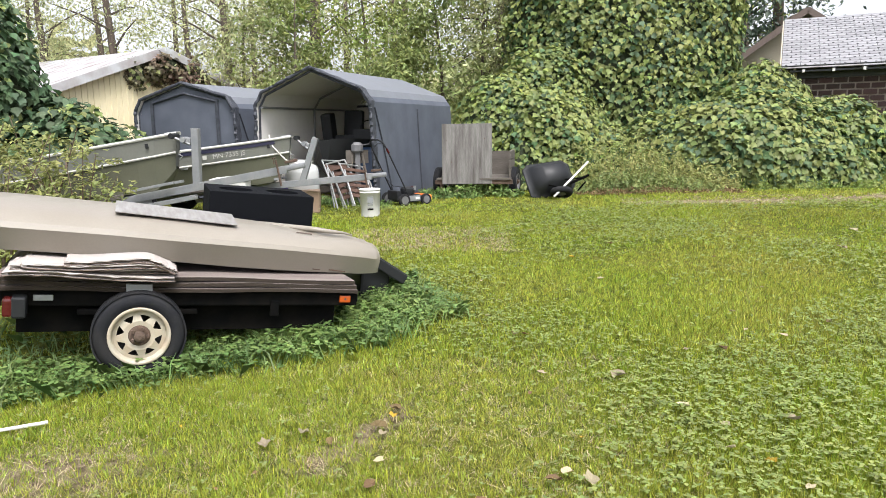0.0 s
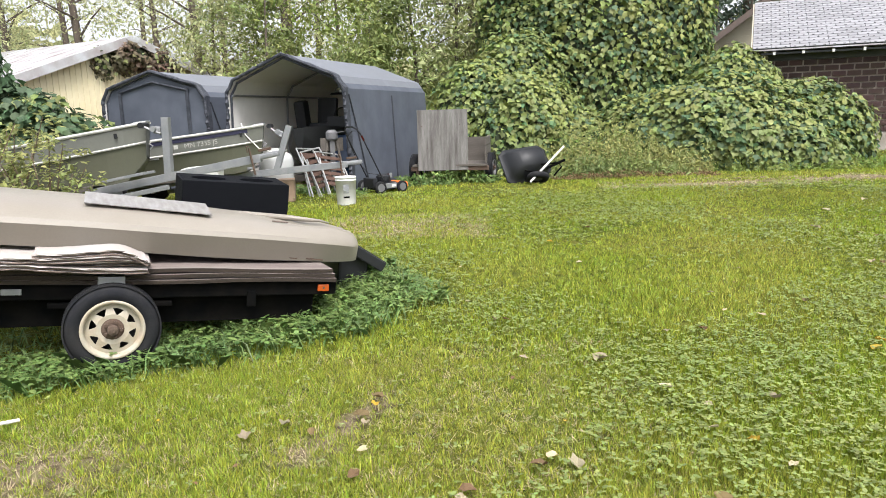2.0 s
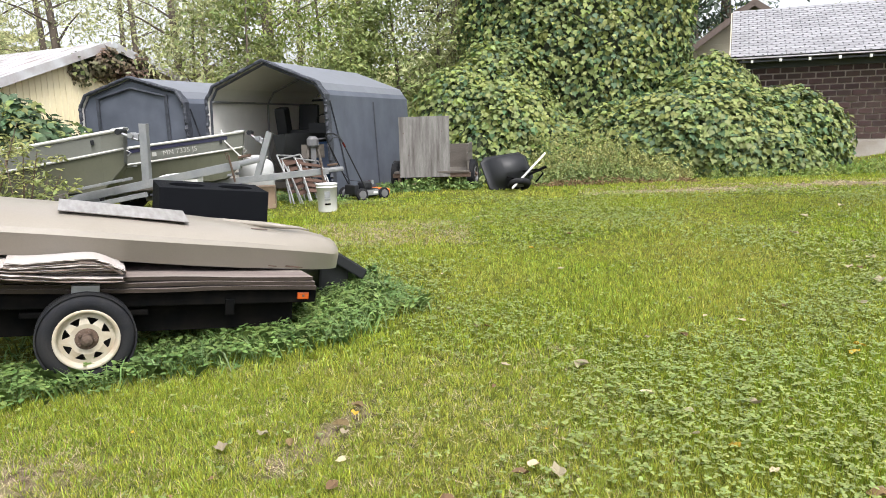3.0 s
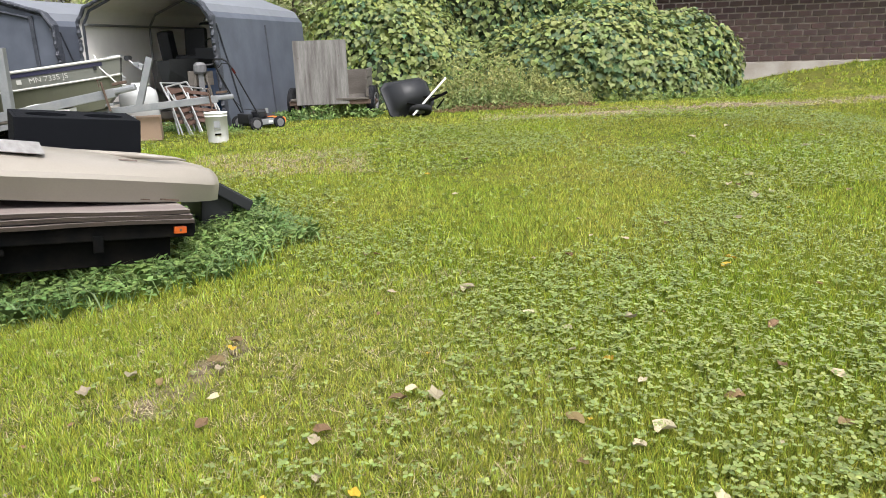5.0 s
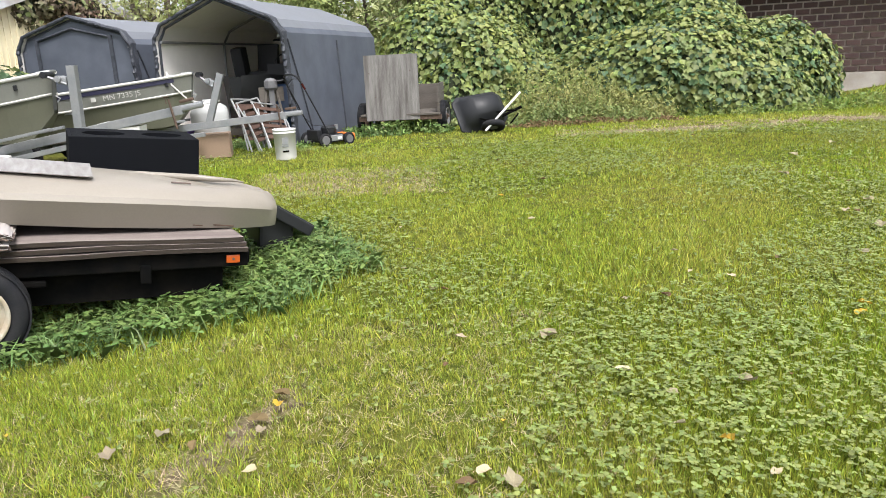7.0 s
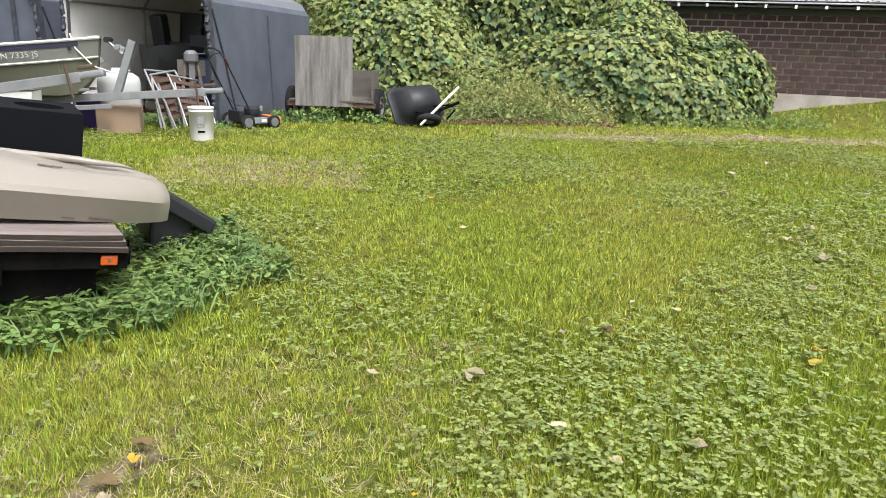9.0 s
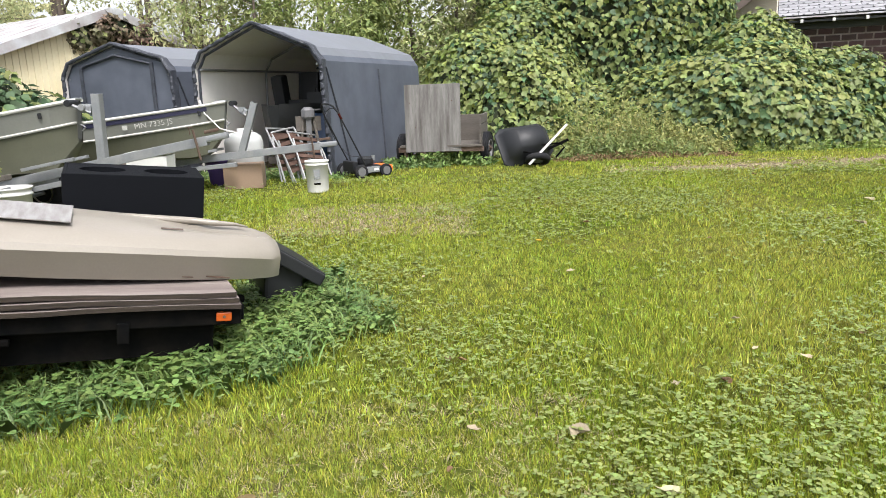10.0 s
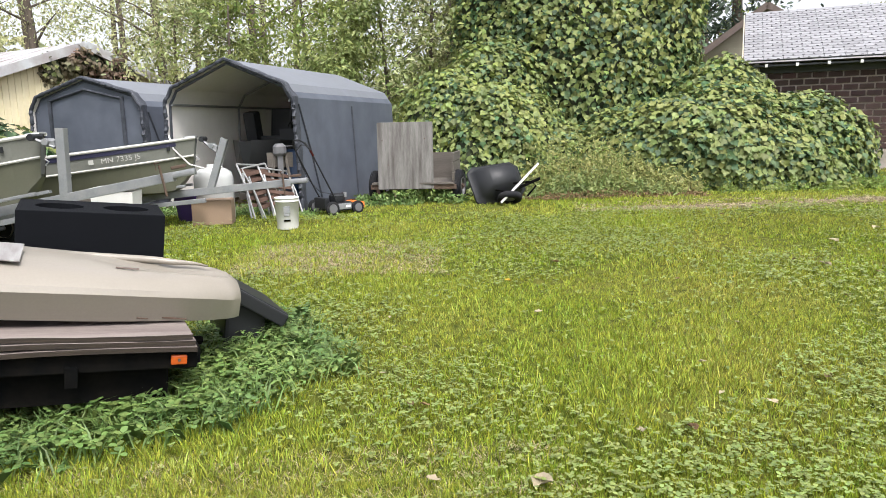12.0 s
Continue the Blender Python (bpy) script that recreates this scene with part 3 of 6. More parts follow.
def build_shed():
    a, pk, b = Vector((-9.1, 16.0, 0)), Vector((-7.7, 18.5, 0)), Vector((-6.3, 21.0, 0))
    ang = math.degrees(math.atan2(b.y - a.y, b.x - a.x))
    s = thing("steel_shed", pose(a.x, a.y, -0.1, 0, 0, ang), "pale yellow ribbed steel shed with streaked metal roof", "shed")
    w, L, ev, rg = (b - a).length, 8.0, 2.45, 3.45
    # local x along the gable wall, local y away along the ridge
    bm = bmesh.new()
    pts = [(0, -0.3), (w, -0.3), (w, ev), (w / 2, rg), (0, ev)]
    f0 = [bm.verts.new((x, 0, z)) for x, z in pts]
    f1 = [bm.verts.new((x, L, z)) for x, z in pts]
    bm.faces.new(f0), bm.faces.new(f1[::-1])
    for k in range(5):
        bm.faces.new((f0[k], f1[k], f1[(k + 1) % 5], f0[(k + 1) % 5]))
    part("wall", bm, "yellow_steel", s)
    n = int(w / 0.15)
    for k in range(1, n):
        x = k * 0.15
        top = ev + (rg - ev) * (1 - abs(x - w / 2) / (w / 2)) - 0.06
        part("rib", bx((0.045, 0.03, top + 0.3), (x, -0.013, top / 2 - 0.15), 0.009), "yellow_steel", s)
    sl = math.hypot(w / 2 + 0.35, (rg - ev) / (w / 2) * (w / 2 + 0.35))
    pit = math.degrees(math.atan2(rg - ev, w / 2))
    for sg in (-1, 1):
        cx = w / 2 + sg * (w / 2 + 0.35) / 2
        cz = rg - (rg - ev) / (w / 2) * (w / 2 + 0.35) / 2 + 0.06
        part("roof_sheet", moved(bx((sl, L + 0.4, 0.04)), pose(cx, L / 2, cz, 0, sg * pit, 0)), "roof_steel", s)
        part("rake_trim", moved(bx((sl, 0.04, 0.2)), pose(cx, -0.22, cz - 0.05, 0, sg * pit, 0)), "roof_steel", s, "pale folded metal trim")
        for k in range(12):
            part("roof_rib", moved(bx((sl, 0.02, 0.012)), pose(cx, 0.3 + k * 0.66, cz + 0.025, 0, sg * pit, 0)), "roof_steel", s)
    return s


build_shed()

# ---- two tarpaulin shelters ----
T_FRONT_R = Vector((-1.27, 10.55, 0))
T_DIR = Vector((1.1, 3.15, 0)).normalized()
T_ANG = math.degrees(math.atan2(T_DIR.y, T_DIR.x)) - 90


def build_shelter(offset, closed, label):
    """Local x across the front (0 at its eastern leg, running to -w), local y along the depth."""
    left = Vector((-T_DIR.y, T_DIR.x, 0))
    o = T_FRONT_R + left * offset
    base = 0.19
    s = thing("shelter_tent", pose(o.x, o.y, base, 0, 0, T_ANG), label, "shelter", "tarpaulin shelters")
    w, L, ev, rg, c = 2.03, 3.45, 1.56 if closed else 1.6, 1.9 if closed else 2.04, 0.1
    prof = [(0.06, 0), (0, ev - c), (-0.06, ev - 0.02), (-c * 1.3, ev + 0.09), (-w / 2, rg), (-w + c * 1.3, ev + 0.09), (-w + 0.06, ev - 0.02), (-w, ev - c), (-w - 0.06, 0)]
    rnd = random.Random(int(offset * 10) + 3)

    def sag(i, y):
        k = math.sin(math.pi * ((y / L * 2) % 1))
        return 0.03 * k

    ny = 13

    def skin(name, idx, mat, inset=0.0, lab=""):
        rings = []
        for j in range(ny):
            y = L * j / (ny - 1)
            row = []
            for i in idx:
                x, z = prof[i]
                mx, mz = x + w / 2, z
                k = 1 - inset
                row.append((-w / 2 + mx * (k - sag(i, y) * (0.6 if 0 < i < 8 else 0)), y, mz * k if mz > 0 else 0.0))
            rings.append(row)
        bm = bmesh.new()
        vr = [[bm.verts.new(p) for p in r] for r in rings]
        for p, q in zip(vr, vr[1:]):
            for k in range(len(idx) - 1):
                bm.faces.new((p[k], p[k + 1], q[k + 1], q[k]))
        part(name, bm, mat, s, lab)

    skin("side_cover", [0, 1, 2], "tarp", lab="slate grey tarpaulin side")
    skin("roof_cover", [2, 3, 4, 5, 6], "tarp_roof", lab="paler slate tarpaulin roof")
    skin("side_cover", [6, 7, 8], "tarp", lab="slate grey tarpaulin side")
    skin("lining", [0, 1, 2, 3, 4, 5, 6, 7, 8], "tarp_in", 0.012, "white inner face of the cover")
    # gathered hem around the front edge
    hem = [(x, z) for x, z in prof]
    pts = []
    for (x0, z0), (x1, z1) in zip(hem, hem[1:]):
        n = max(2, int(math.hypot(x1 - x0, z1 - z0) / 0.05))
        for k in range(n):
            t = k / n
            pts.append((x0 + (x1 - x0) * t, rnd.uniform(-0.012, 0.012), z0 + (z1 - z0) * t))
    pts.append((-w - 0.06, 0, 0))
    part("hem", tube(pts, [0.026 + rnd.uniform(-0.004, 0.005) for _ in pts], 8), "tarp_dark", s, "gathered dark hem")
    band = bmesh.new()
    prev = None
    for i, (x, y, z) in enumerate(pts):
        k = 1.0 + 0.003 * math.sin(i * 0.9)
        cur = [band.verts.new((-w / 2 + (x + w / 2) * 1.012 * k, yy, z * 1.008 * k)) for yy in (-0.02, 0.12 + 0.01 * math.sin(i * 1.3))]
        if prev:
            band.faces.new((prev[0], cur[0], cur[1], prev[1]))
        prev = cur
    part("hem_band", band, "tarp_dark", s, "wrinkled dark edge of the cover")
    # steel frame
    for y in (0.06, L / 2, L - 0.05):
        part("frame_hoop", tube([(-w / 2 + (x + w / 2) * 0.96, y, z * 0.975) for x, z in prof], 0.019, 8), "tarp_dark" if y < 1 else "galv", s, "steel tube hoop")
    for x, z in ((-0.08, ev - 0.14), (-w + 0.08, ev - 0.14), (-w / 2, rg - 0.06)):
        part("purlin", rod((x, 0.05, z), (x, L - 0.05, z), 0.018, seg=8), "galv", s)
    # seams on the side wall
    for y0, y1 in ((0.14, 0.6), (L / 2 + 0.05, L / 2 + 0.05)):
        part("seam", tube([(0.01, y0, ev - 0.18), (0.035, (y0 + y1) / 2, ev / 2), (0.07, y1, 0.02)], 0.013, 6), "tarp_dark", s)
    if closed:
        bm = bmesh.new()
        v = [bm.verts.new((-w / 2 + (x + w / 2) * 0.97, 0.05, z * 0.98)) for x, z in prof]
        bm.faces.new(v)
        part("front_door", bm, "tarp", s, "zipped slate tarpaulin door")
        for fx in (0.17, 0.83):
            h = ev - 0.05 + (rg - ev) * 0.3
            part("zip_flap", bx((0.06, 0.02, h), (-w * fx, 0.025, h / 2), 0.004), "tarp_dark", s)
        lo = [(-w * 0.17, ev + 0.02), (-w / 2, rg - 0.17), (-w * 0.83, ev + 0.02)]
        part("door_hem", tube([(x, 0.03, z) for x, z in lo], 0.02, 6), "tarp_dark", s)
    else:
        # back wall with an open flap at its eastern third
        bm = bmesh.new()
        v = [bm.verts.new((x, L - 0.07, z)) for x, z in ((-0.62, 0.0), (-0.62, ev), (-w / 2, rg - 0.05), (-w + 0.04, ev - 0.05), (-w + 0.04, 0))]
        bm.faces.new(v)
        part("back_wall", bm, "tarp_in", s, "white inner face of the rear wall")
        part("rear_bar", rod((-0.05, L - 0.1, ev - 0.05), (-w + 0.05, L - 0.1, ev - 0.05), 0.022, seg=8), "tarp_dark", s)
        part("rear_flap", bx((0.1, 0.05, ev), (-0.6, L - 0.12, ev / 2), 0.01), "tarp_dark", s, "rolled dark door flap")
    return s


build_shelter(0.0, False, "open slate grey tarpaulin shelter with white lining")
build_shelter(2.45, True, "closed slate grey tarpaulin shelter with zipped door")

# ---- kayak trailer ----


def road_wheel(parent, m, R=0.232, W=0.12, rim_r=0.15, spoke=True, rimmat="rim_white"):
    """A wheel whose axle runs along local y, its outer face to -y."""
    w = part("wheel", moved(lathe([(rim_r, -W / 2 + 0.01), (rim_r + 0.02, -W / 2), (R - 0.035, -W / 2 - 0.004), (R - 0.012, -W / 2 + 0.012), (R, -W / 2 + 0.03), (R, W / 2 - 0.03), (R - 0.02, W / 2), (rim_r, W / 2)], 48, "Y"), m), "rubber", parent, "worn black tyre", True)
    for k in range(5):
        y = -0.044 + k * 0.022
        part("tread_rib", moved(lathe([(R - 0.004, y - 0.007), (R + 0.004, y - 0.006), (R + 0.004, y + 0.006), (R - 0.004, y + 0.007)], 48, "Y"), m), "rubber", w)
    part("rim", moved(lathe([(rim_r + 0.006, -W / 2 - 0.004), (rim_r + 0.002, -W / 2 - 0.010), (rim_r - 0.012, -W / 2 - 0.004), (rim_r - 0.02, -W / 2 + 0.035), (rim_r - 0.02, W / 2)], 40, "Y"), m), rimmat, w, "", True)
    y = -W / 2 + 0.028
    bm = bmesh.new()
    n = 8 if spoke else 5
    r0, r1 = rim_r * 0.36, rim_r - 0.018
    segs = n * 8
    ring_i = [bm.verts.new((r0 * math.cos(2 * math.pi * k / segs), y - 0.012, r0 * math.sin(2 * math.pi * k / segs))) for k in range(segs)]
    ring_a = [bm.verts.new((r1 * 0.6 * math.cos(2 * math.pi * k / segs), y - 0.016, r1 * 0.6 * math.sin(2 * math.pi * k / segs))) for k in range(segs)]
    ring_b = [bm.verts.new((r1 * 0.84 * math.cos(2 * math.pi * k / segs), y - 0.006, r1 * 0.84 * math.sin(2 * math.pi * k / segs))) for k in range(segs)]
    ring_o = [bm.verts.new((r1 * math.cos(2 * math.pi * k / segs), y, r1 * math.sin(2 * math.pi * k / segs))) for k in range(segs)]
    for k in range(segs):
        j = (k + 1) % segs
        bm.faces.new((ring_i[k], ring_i[j], ring_a[j], ring_a[k]))
        bm.faces.new((ring_b[k], ring_b[j], ring_o[j], ring_o[k]))
        q = k % 8
        if q < 3:
            bm.faces.new((ring_a[k], ring_a[j], ring_b[j], ring_b[k]))
        elif q in (3, 4):
            bm.faces.new((ring_a[k], ring_a[j], ring_b[k - (q - 3)]))
        elif q in (6, 7):
            bm.faces.new((ring_a[k], ring_a[j], ring_b[(k + 8 - q) % segs]))
    part("spokes", moved(bm, m), rimmat, w, "cream painted spoke disc")
    # added black disc, drawn as the shade seen through the spoke openings
    part("back_disc", moved(lathe([(0.0, 0.02), (r1, 0.02)], 24, "Y"), m), "spoke_shade", w)
    part("hub", moved(lathe([(r0 + 0.002, y - 0.012), (r0 * 0.8, y - 0.02), (r0 * 0.55, y - 0.022), (r0 * 0.48, y - 0.05), (r0 * 0.2, y - 0.058), (0.0, y - 0.058)], 24, "Y"), m), "rust", w, "rusty hub")
    for k in range(5):
        a = 2 * math.pi * k / 5
        part("lug_nut", moved(rod((r0 * 0.75 * math.cos(a), y - 0.016, r0 * 0.75 * math.sin(a)), (r0 * 0.75 * math.cos(a), y - 0.036, r0 * 0.75 * math.sin(a)), 0.009, seg=6), m), "rust", w)
    return w


TR = pose(-0.62, 4.06, 0.275, 0, 6.8, 26)
TL = 1.8


def build_trailer():
    t = thing("utility_trailer", TR, "low black steel utility trailer with cream spoked wheels", "trailer")
    for y in (0.03, 1.42):
        part("side_rail", bx((TL + 0.08, 0.05, 0.08), (-TL / 2 + 0.04, y, -0.015), 0.006), "black_steel", t)
    for x in (-TL + 0.03, -1.15, -0.5, 0.075):
        part("cross_member", bx((0.05, 1.34, 0.07), (x, 0.725, -0.015), 0.005), "black_steel", t)
    for sg in (0.4, 1.05):
        part("tongue", tube([(0.05, sg, -0.03), (0.16, 0.725 + (sg - 0.725) * 0.9, -0.045)], 0.022, 6), "black_steel", t)
    part("axle", rod((-1.145, -0.02, -0.18), (-1.145, 1.47, -0.18), 0.022), "black_steel", t)
    part("leaf_spring", bx((0.6, 0.045, 0.03), (-1.145, 0.03, -0.09), 0.008), "black_steel", t)
    part("fender_bracket", bx((0.13, 0.06, 0.09), (-1.15, -0.03, 0.03), 0.005), "galv", t, "grey steel bracket")
    # added black plate under the rail, standing in for the shadow below the bed
    part("skirt_plate", bx((TL - 0.1, 0.012, 0.17), (-TL / 2 + 0.02, 0.1, -0.13), 0.003), "black_steel", t, "scratched black plate, added for the dark under the trailer")
    part("hanging_tab", bx((0.05, 0.02, 0.09), (-0.42, 0.0, -0.07), 0.004), "black_steel", t)
    road_wheel(t, pose(-1.143, -0.065, -0.19))
    road_wheel(t, pose(-1.143, 1.52, -0.19, 0, 0, 180))
    part("side_marker", bx((0.068, 0.022, 0.042), (0.0, -0.005, -0.012), 0.006), "orange", t, "orange side marker lens")
    part("marker_screw", rod((0.0, -0.014, -0.011), (0.0, -0.020, -0.011), 0.007), "rust", t)
    tl = part("tail_light", bx((0.065, 0.09, 0.11), (-TL + 0.1, -0.045, -0.045), 0.012), "black_plastic", t, "tail light on a bracket")
    part("red_lens", bx((0.045, 0.075, 0.095), (-TL + 0.05, -0.05, -0.045), 0.014), "red", tl, "dark red lens")
    part("plate_bracket", bx((0.09, 0.012, 0.03), (-TL + 0.2, 0.0, -0.01), 0.003), "galv", t)
    return t


build_trailer()


def plywood(z, x0, x1, y0, y1, seed, th=0.016):
    """A slightly warped sheet lying on the trailer."""
    rr = random.Random(seed)
    o = new("plywood_sheet")
    o.matrix_world = TR
    nx, ny = 12, 4
    top, bot = [], []
    for i in range(nx + 1):
        for j in range(ny + 1):
            x, y = x0 + (x1 - x0) * i / nx, y0 + (y1 - y0) * j / ny
            w = 0.006 * math.sin(i * 0.7 + seed) + 0.004 * math.sin(j * 2 + i * 0.3)
            e = rr.uniform(-0.005, 0.005)
            ex = e if i in (0, nx) else 0
            ey = e if j in (0, ny) else 0
            top.append((x + ex, y + ey, z + th + max(0, w)))
            bot.append((x + ex, y + ey, z + max(0, w)))
    n = ny + 1
    faces = [(i * n + j, (i + 1) * n + j, (i + 1) * n + j + 1, i * n + j + 1) for i in range(nx) for j in range(ny)]
    mesh_object("face", top, faces, "ply_top", parent=o)
    b = len(top)
    vs = top + bot
    rim = [(i * n, (i + 1) * n, b + (i + 1) * n, b + i * n) for i in range(nx)]
    rim += [(i * n + ny, b + i * n + ny, b + (i + 1) * n + ny, (i + 1) * n + ny) for i in range(nx)]
    rim += [(nx * n + j, nx * n + j + 1, b + nx * n + j + 1, b + nx * n + j) for j in range(ny)]
    rim += [(j, b + j, b + j + 1, j + 1) for j in range(ny)]
    mesh_object("edge", vs, rim, "ply_edge", parent=o)
    return tagged(o, "weathered plywood sheet stacked on the trailer", "plywood", "plywood stack")


for k in range(3):
    plywood(0.027 + k * 0.0265, -TL - 0.03 + 0.01 * k, 0.075 - 0.012 * k, -0.03 + 0.008 * k, 1.45, k + 1, 0.021)


def folded_sheet(z, x0, x1, seed, droop):
    """A folded white-faced cardboard sheet with ragged layered edges, sagging at its end."""
    rr = random.Random(seed)
    o = new("cardboard_sheet")
    o.matrix_world = TR
    nx, ny = 16, 5
    y0, y1 = -0.09 + rr.uniform(-0.03, 0.03), 0.7

    def zat(i, j):
        t = i / nx
        return z + 0.012 * math.sin(t * 5 + seed) - droop * max(0, t - 0.72) ** 1.5 * 2.2 - 0.018 * max(0, 0.25 - t)
    lay = []
    for layer in range(3):
        vs, fs = [], []
        th = 0.006
        for dz in (th, 0):
            for i in range(nx + 1):
                for j in range(ny + 1):
                    x = x0 + (x1 - x0) * i / nx + (rr.uniform(-0.012, 0.012) if i in (0, nx) else 0)
                    y = y0 + (y1 - y0) * j / ny + (rr.uniform(-0.007, 0.007) + (0.012 if layer == 1 else 0) if j == 0 else 0)
                    vs.append((x, y, zat(i, j) + layer * 0.0095 + dz))
        n = ny + 1
        b = (nx + 1) * n
        fs = [(i * n + j, (i + 1) * n + j, (i + 1) * n + j + 1, i * n + j + 1) for i in range(nx) for j in range(ny)]
        mesh_object("layer", vs[:b], fs, "white_card", parent=o)
        rim = [(i * n, (i + 1) * n, b + (i + 1) * n, b + i * n) for i in range(nx)] + [(nx * n + j, nx * n + j + 1, b + nx * n + j + 1, b + nx * n + j) for j in range(ny)] + [(j, b + j, b + j + 1, j + 1) for j in range(ny)]
        mesh_object("torn_edge", vs, rim, "card_edge" if layer < 2 else "white_card", "torn layered edge", parent=o)
    bm = tube([(x0 + 0.012, y0 + 0.01, zat(0, 0) + 0.012), (x0 + 0.012, y1, zat(0, 0) + 0.012)], 0.014, 8)
    part("fold", bm, "white_card", o)
    return tagged(o, "folded white-faced cardboard sheet with torn edges", "cardboard", "cardboard stack")


folded_sheet(0.112, -TL + 0.03, -0.98, 1, 0.03)
folded_sheet(0.137, -TL + 0.06, -0.965, 2, 0.04)
folded_sheet(0.162, -TL + 0.11, -0.99, 3, 0.07)
folded_sheet(0.186, -1.5, -0.985, 4, 0.16)

# overturned kayak on top of the stack
KY = TR


def build_kayak():
    k = thing("kayak", KY, "overturned tan plastic kayak resting on the trailer", "kayak")
    # station: x, half width, lower edge, chine, shoulder, crown
    st = [(-3.3, 0.05, 0.40, 0.41, 0.43, 0.44), (-3.0, 0.2, 0.33, 0.38, 0.43, 0.465), (-2.5, 0.36, 0.26, 0.36, 0.435, 0.475), (-1.8, 0.41, 0.21, 0.335, 0.42, 0.465), (-1.3, 0.42, 0.19, 0.315, 0.40, 0.44),
          (-0.98, 0.42, 0.168, 0.295, 0.385, 0.42), (-0.65, 0.41, 0.143, 0.276, 0.36, 0.39), (-0.33, 0.39, 0.125, 0.258, 0.335, 0.362), (-0.06, 0.35, 0.112, 0.235, 0.31, 0.348), (0.15, 0.3, 0.1, 0.215, 0.293, 0.335), (0.28, 0.245, 0.097, 0.197, 0.27, 0.302), (0.322, 0.19, 0.097, 0.187, 0.24, 0.262)]
    xs = np.array([s[0] for s in st])
    fine = np.concatenate([np.linspace(-3.3, 0.08, 37), np.linspace(0.11, 0.322, 8)])
    cols = [np.interp(fine, xs, [s[j] for s in st]) for j in range(1, 6)]
    yc = 0.5
    rings = []
    for x, w, lo, ch, sh, top in zip(fine, *cols):
        scoop = 0.06 * float(smoothstep(-0.4, 0.05, x)) * float(smoothstep(0.335, 0.2, x))
        half = [(w * 0.83, lo), (w * 1.0, ch), (w * 0.97, ch + (sh - ch) * 0.35), (w * 0.86, sh - (sh - ch) * 0.2), (w * 0.62, sh + (top - sh) * 0.35), (w * 0.36, top - scoop * 0.6), (w * 0.12, top - scoop)]
        ring = [(x, yc - a, z) for a, z in half] + [(x, yc + a, z) for a, z in half[::-1]] + [(x, yc + w * 0.7, lo + 0.03), (x, yc, lo + 0.05), (x, yc - w * 0.7, lo + 0.03)]
        rings.append(ring)
    hull = part("hull", loft(rings), "tan", k, "tan moulded hull", True)
    md = hull.modifiers.new("edges", "EDGE_SPLIT")
    md.split_angle = radians(26)
    # rib along the crown and a small moulded slot
    part("skeg_rib", tube([(x, yc + 0.11 * (1 if x < 0 else 0.75), np.interp(x, fine, cols[4]) - 0.012) for x in np.linspace(-0.6, 0.2, 14)], [0.004, 0.008, 0.012, 0.016, 0.018, 0.019, 0.019, 0.019, 0.019, 0.018, 0.016, 0.013, 0.009, 0.005], 8), "tan", k, "", True)
    part("scupper_slot", bx((0.1, 0.014, 0.008), (-0.2, 0.3, float(np.interp(-0.2, fine, cols[4])) - 0.012), 0.004, (0, 4, 0)), "brown_trim", k)
    part("scuff", bx((0.11, 0.006, 0.008), (0.0, yc - 0.295, 0.125), 0.002, (0, 6, 4)), "rust", k)
    part("scuff", bx((0.05, 0.006, 0.006), (-0.14, yc - 0.322, 0.135), 0.002, (0, 6, 3)), "rust", k)
    return k


build_kayak()

sheet = thing("plastic_sheet", TR @ pose(-0.95, 0.345, 0.425, 8, 4.0, 0), "scuffed grey plastic sheet lying on the kayak", "sheet")
part("sheet", bx((0.66, 0.27, 0.006), (0, 0, 0), 0.002), "scuffed", sheet)

# black lid leaning from the trailer's nose to the ground
lid = thing("black_panel", TR @ pose(0.49, 0.9, 0.1, 0, 29, 0), "black plastic panel leaning off the trailer nose", "panel")
part("panel", bx((0.36, 0.56, 0.025), (0, 0, 0.01), 0.008), "black_plastic", lid)
part("lip", bx((0.36, 0.025, 0.07), (0, -0.28, -0.02), 0.008), "black_plastic", lid)
part("lip", bx((0.025, 0.56, 0.06), (0.175, 0, -0.02), 0.008), "black_plastic", lid)

part("underside_body", moved(bx((0.22, 0.5, 0.36), (-0.06, 0.02, -0.2), 0.02), pose(0, 0, 0, 0, -29, 0)), "black_plastic", lid)

# ---- black speaker box with two oval openings ----


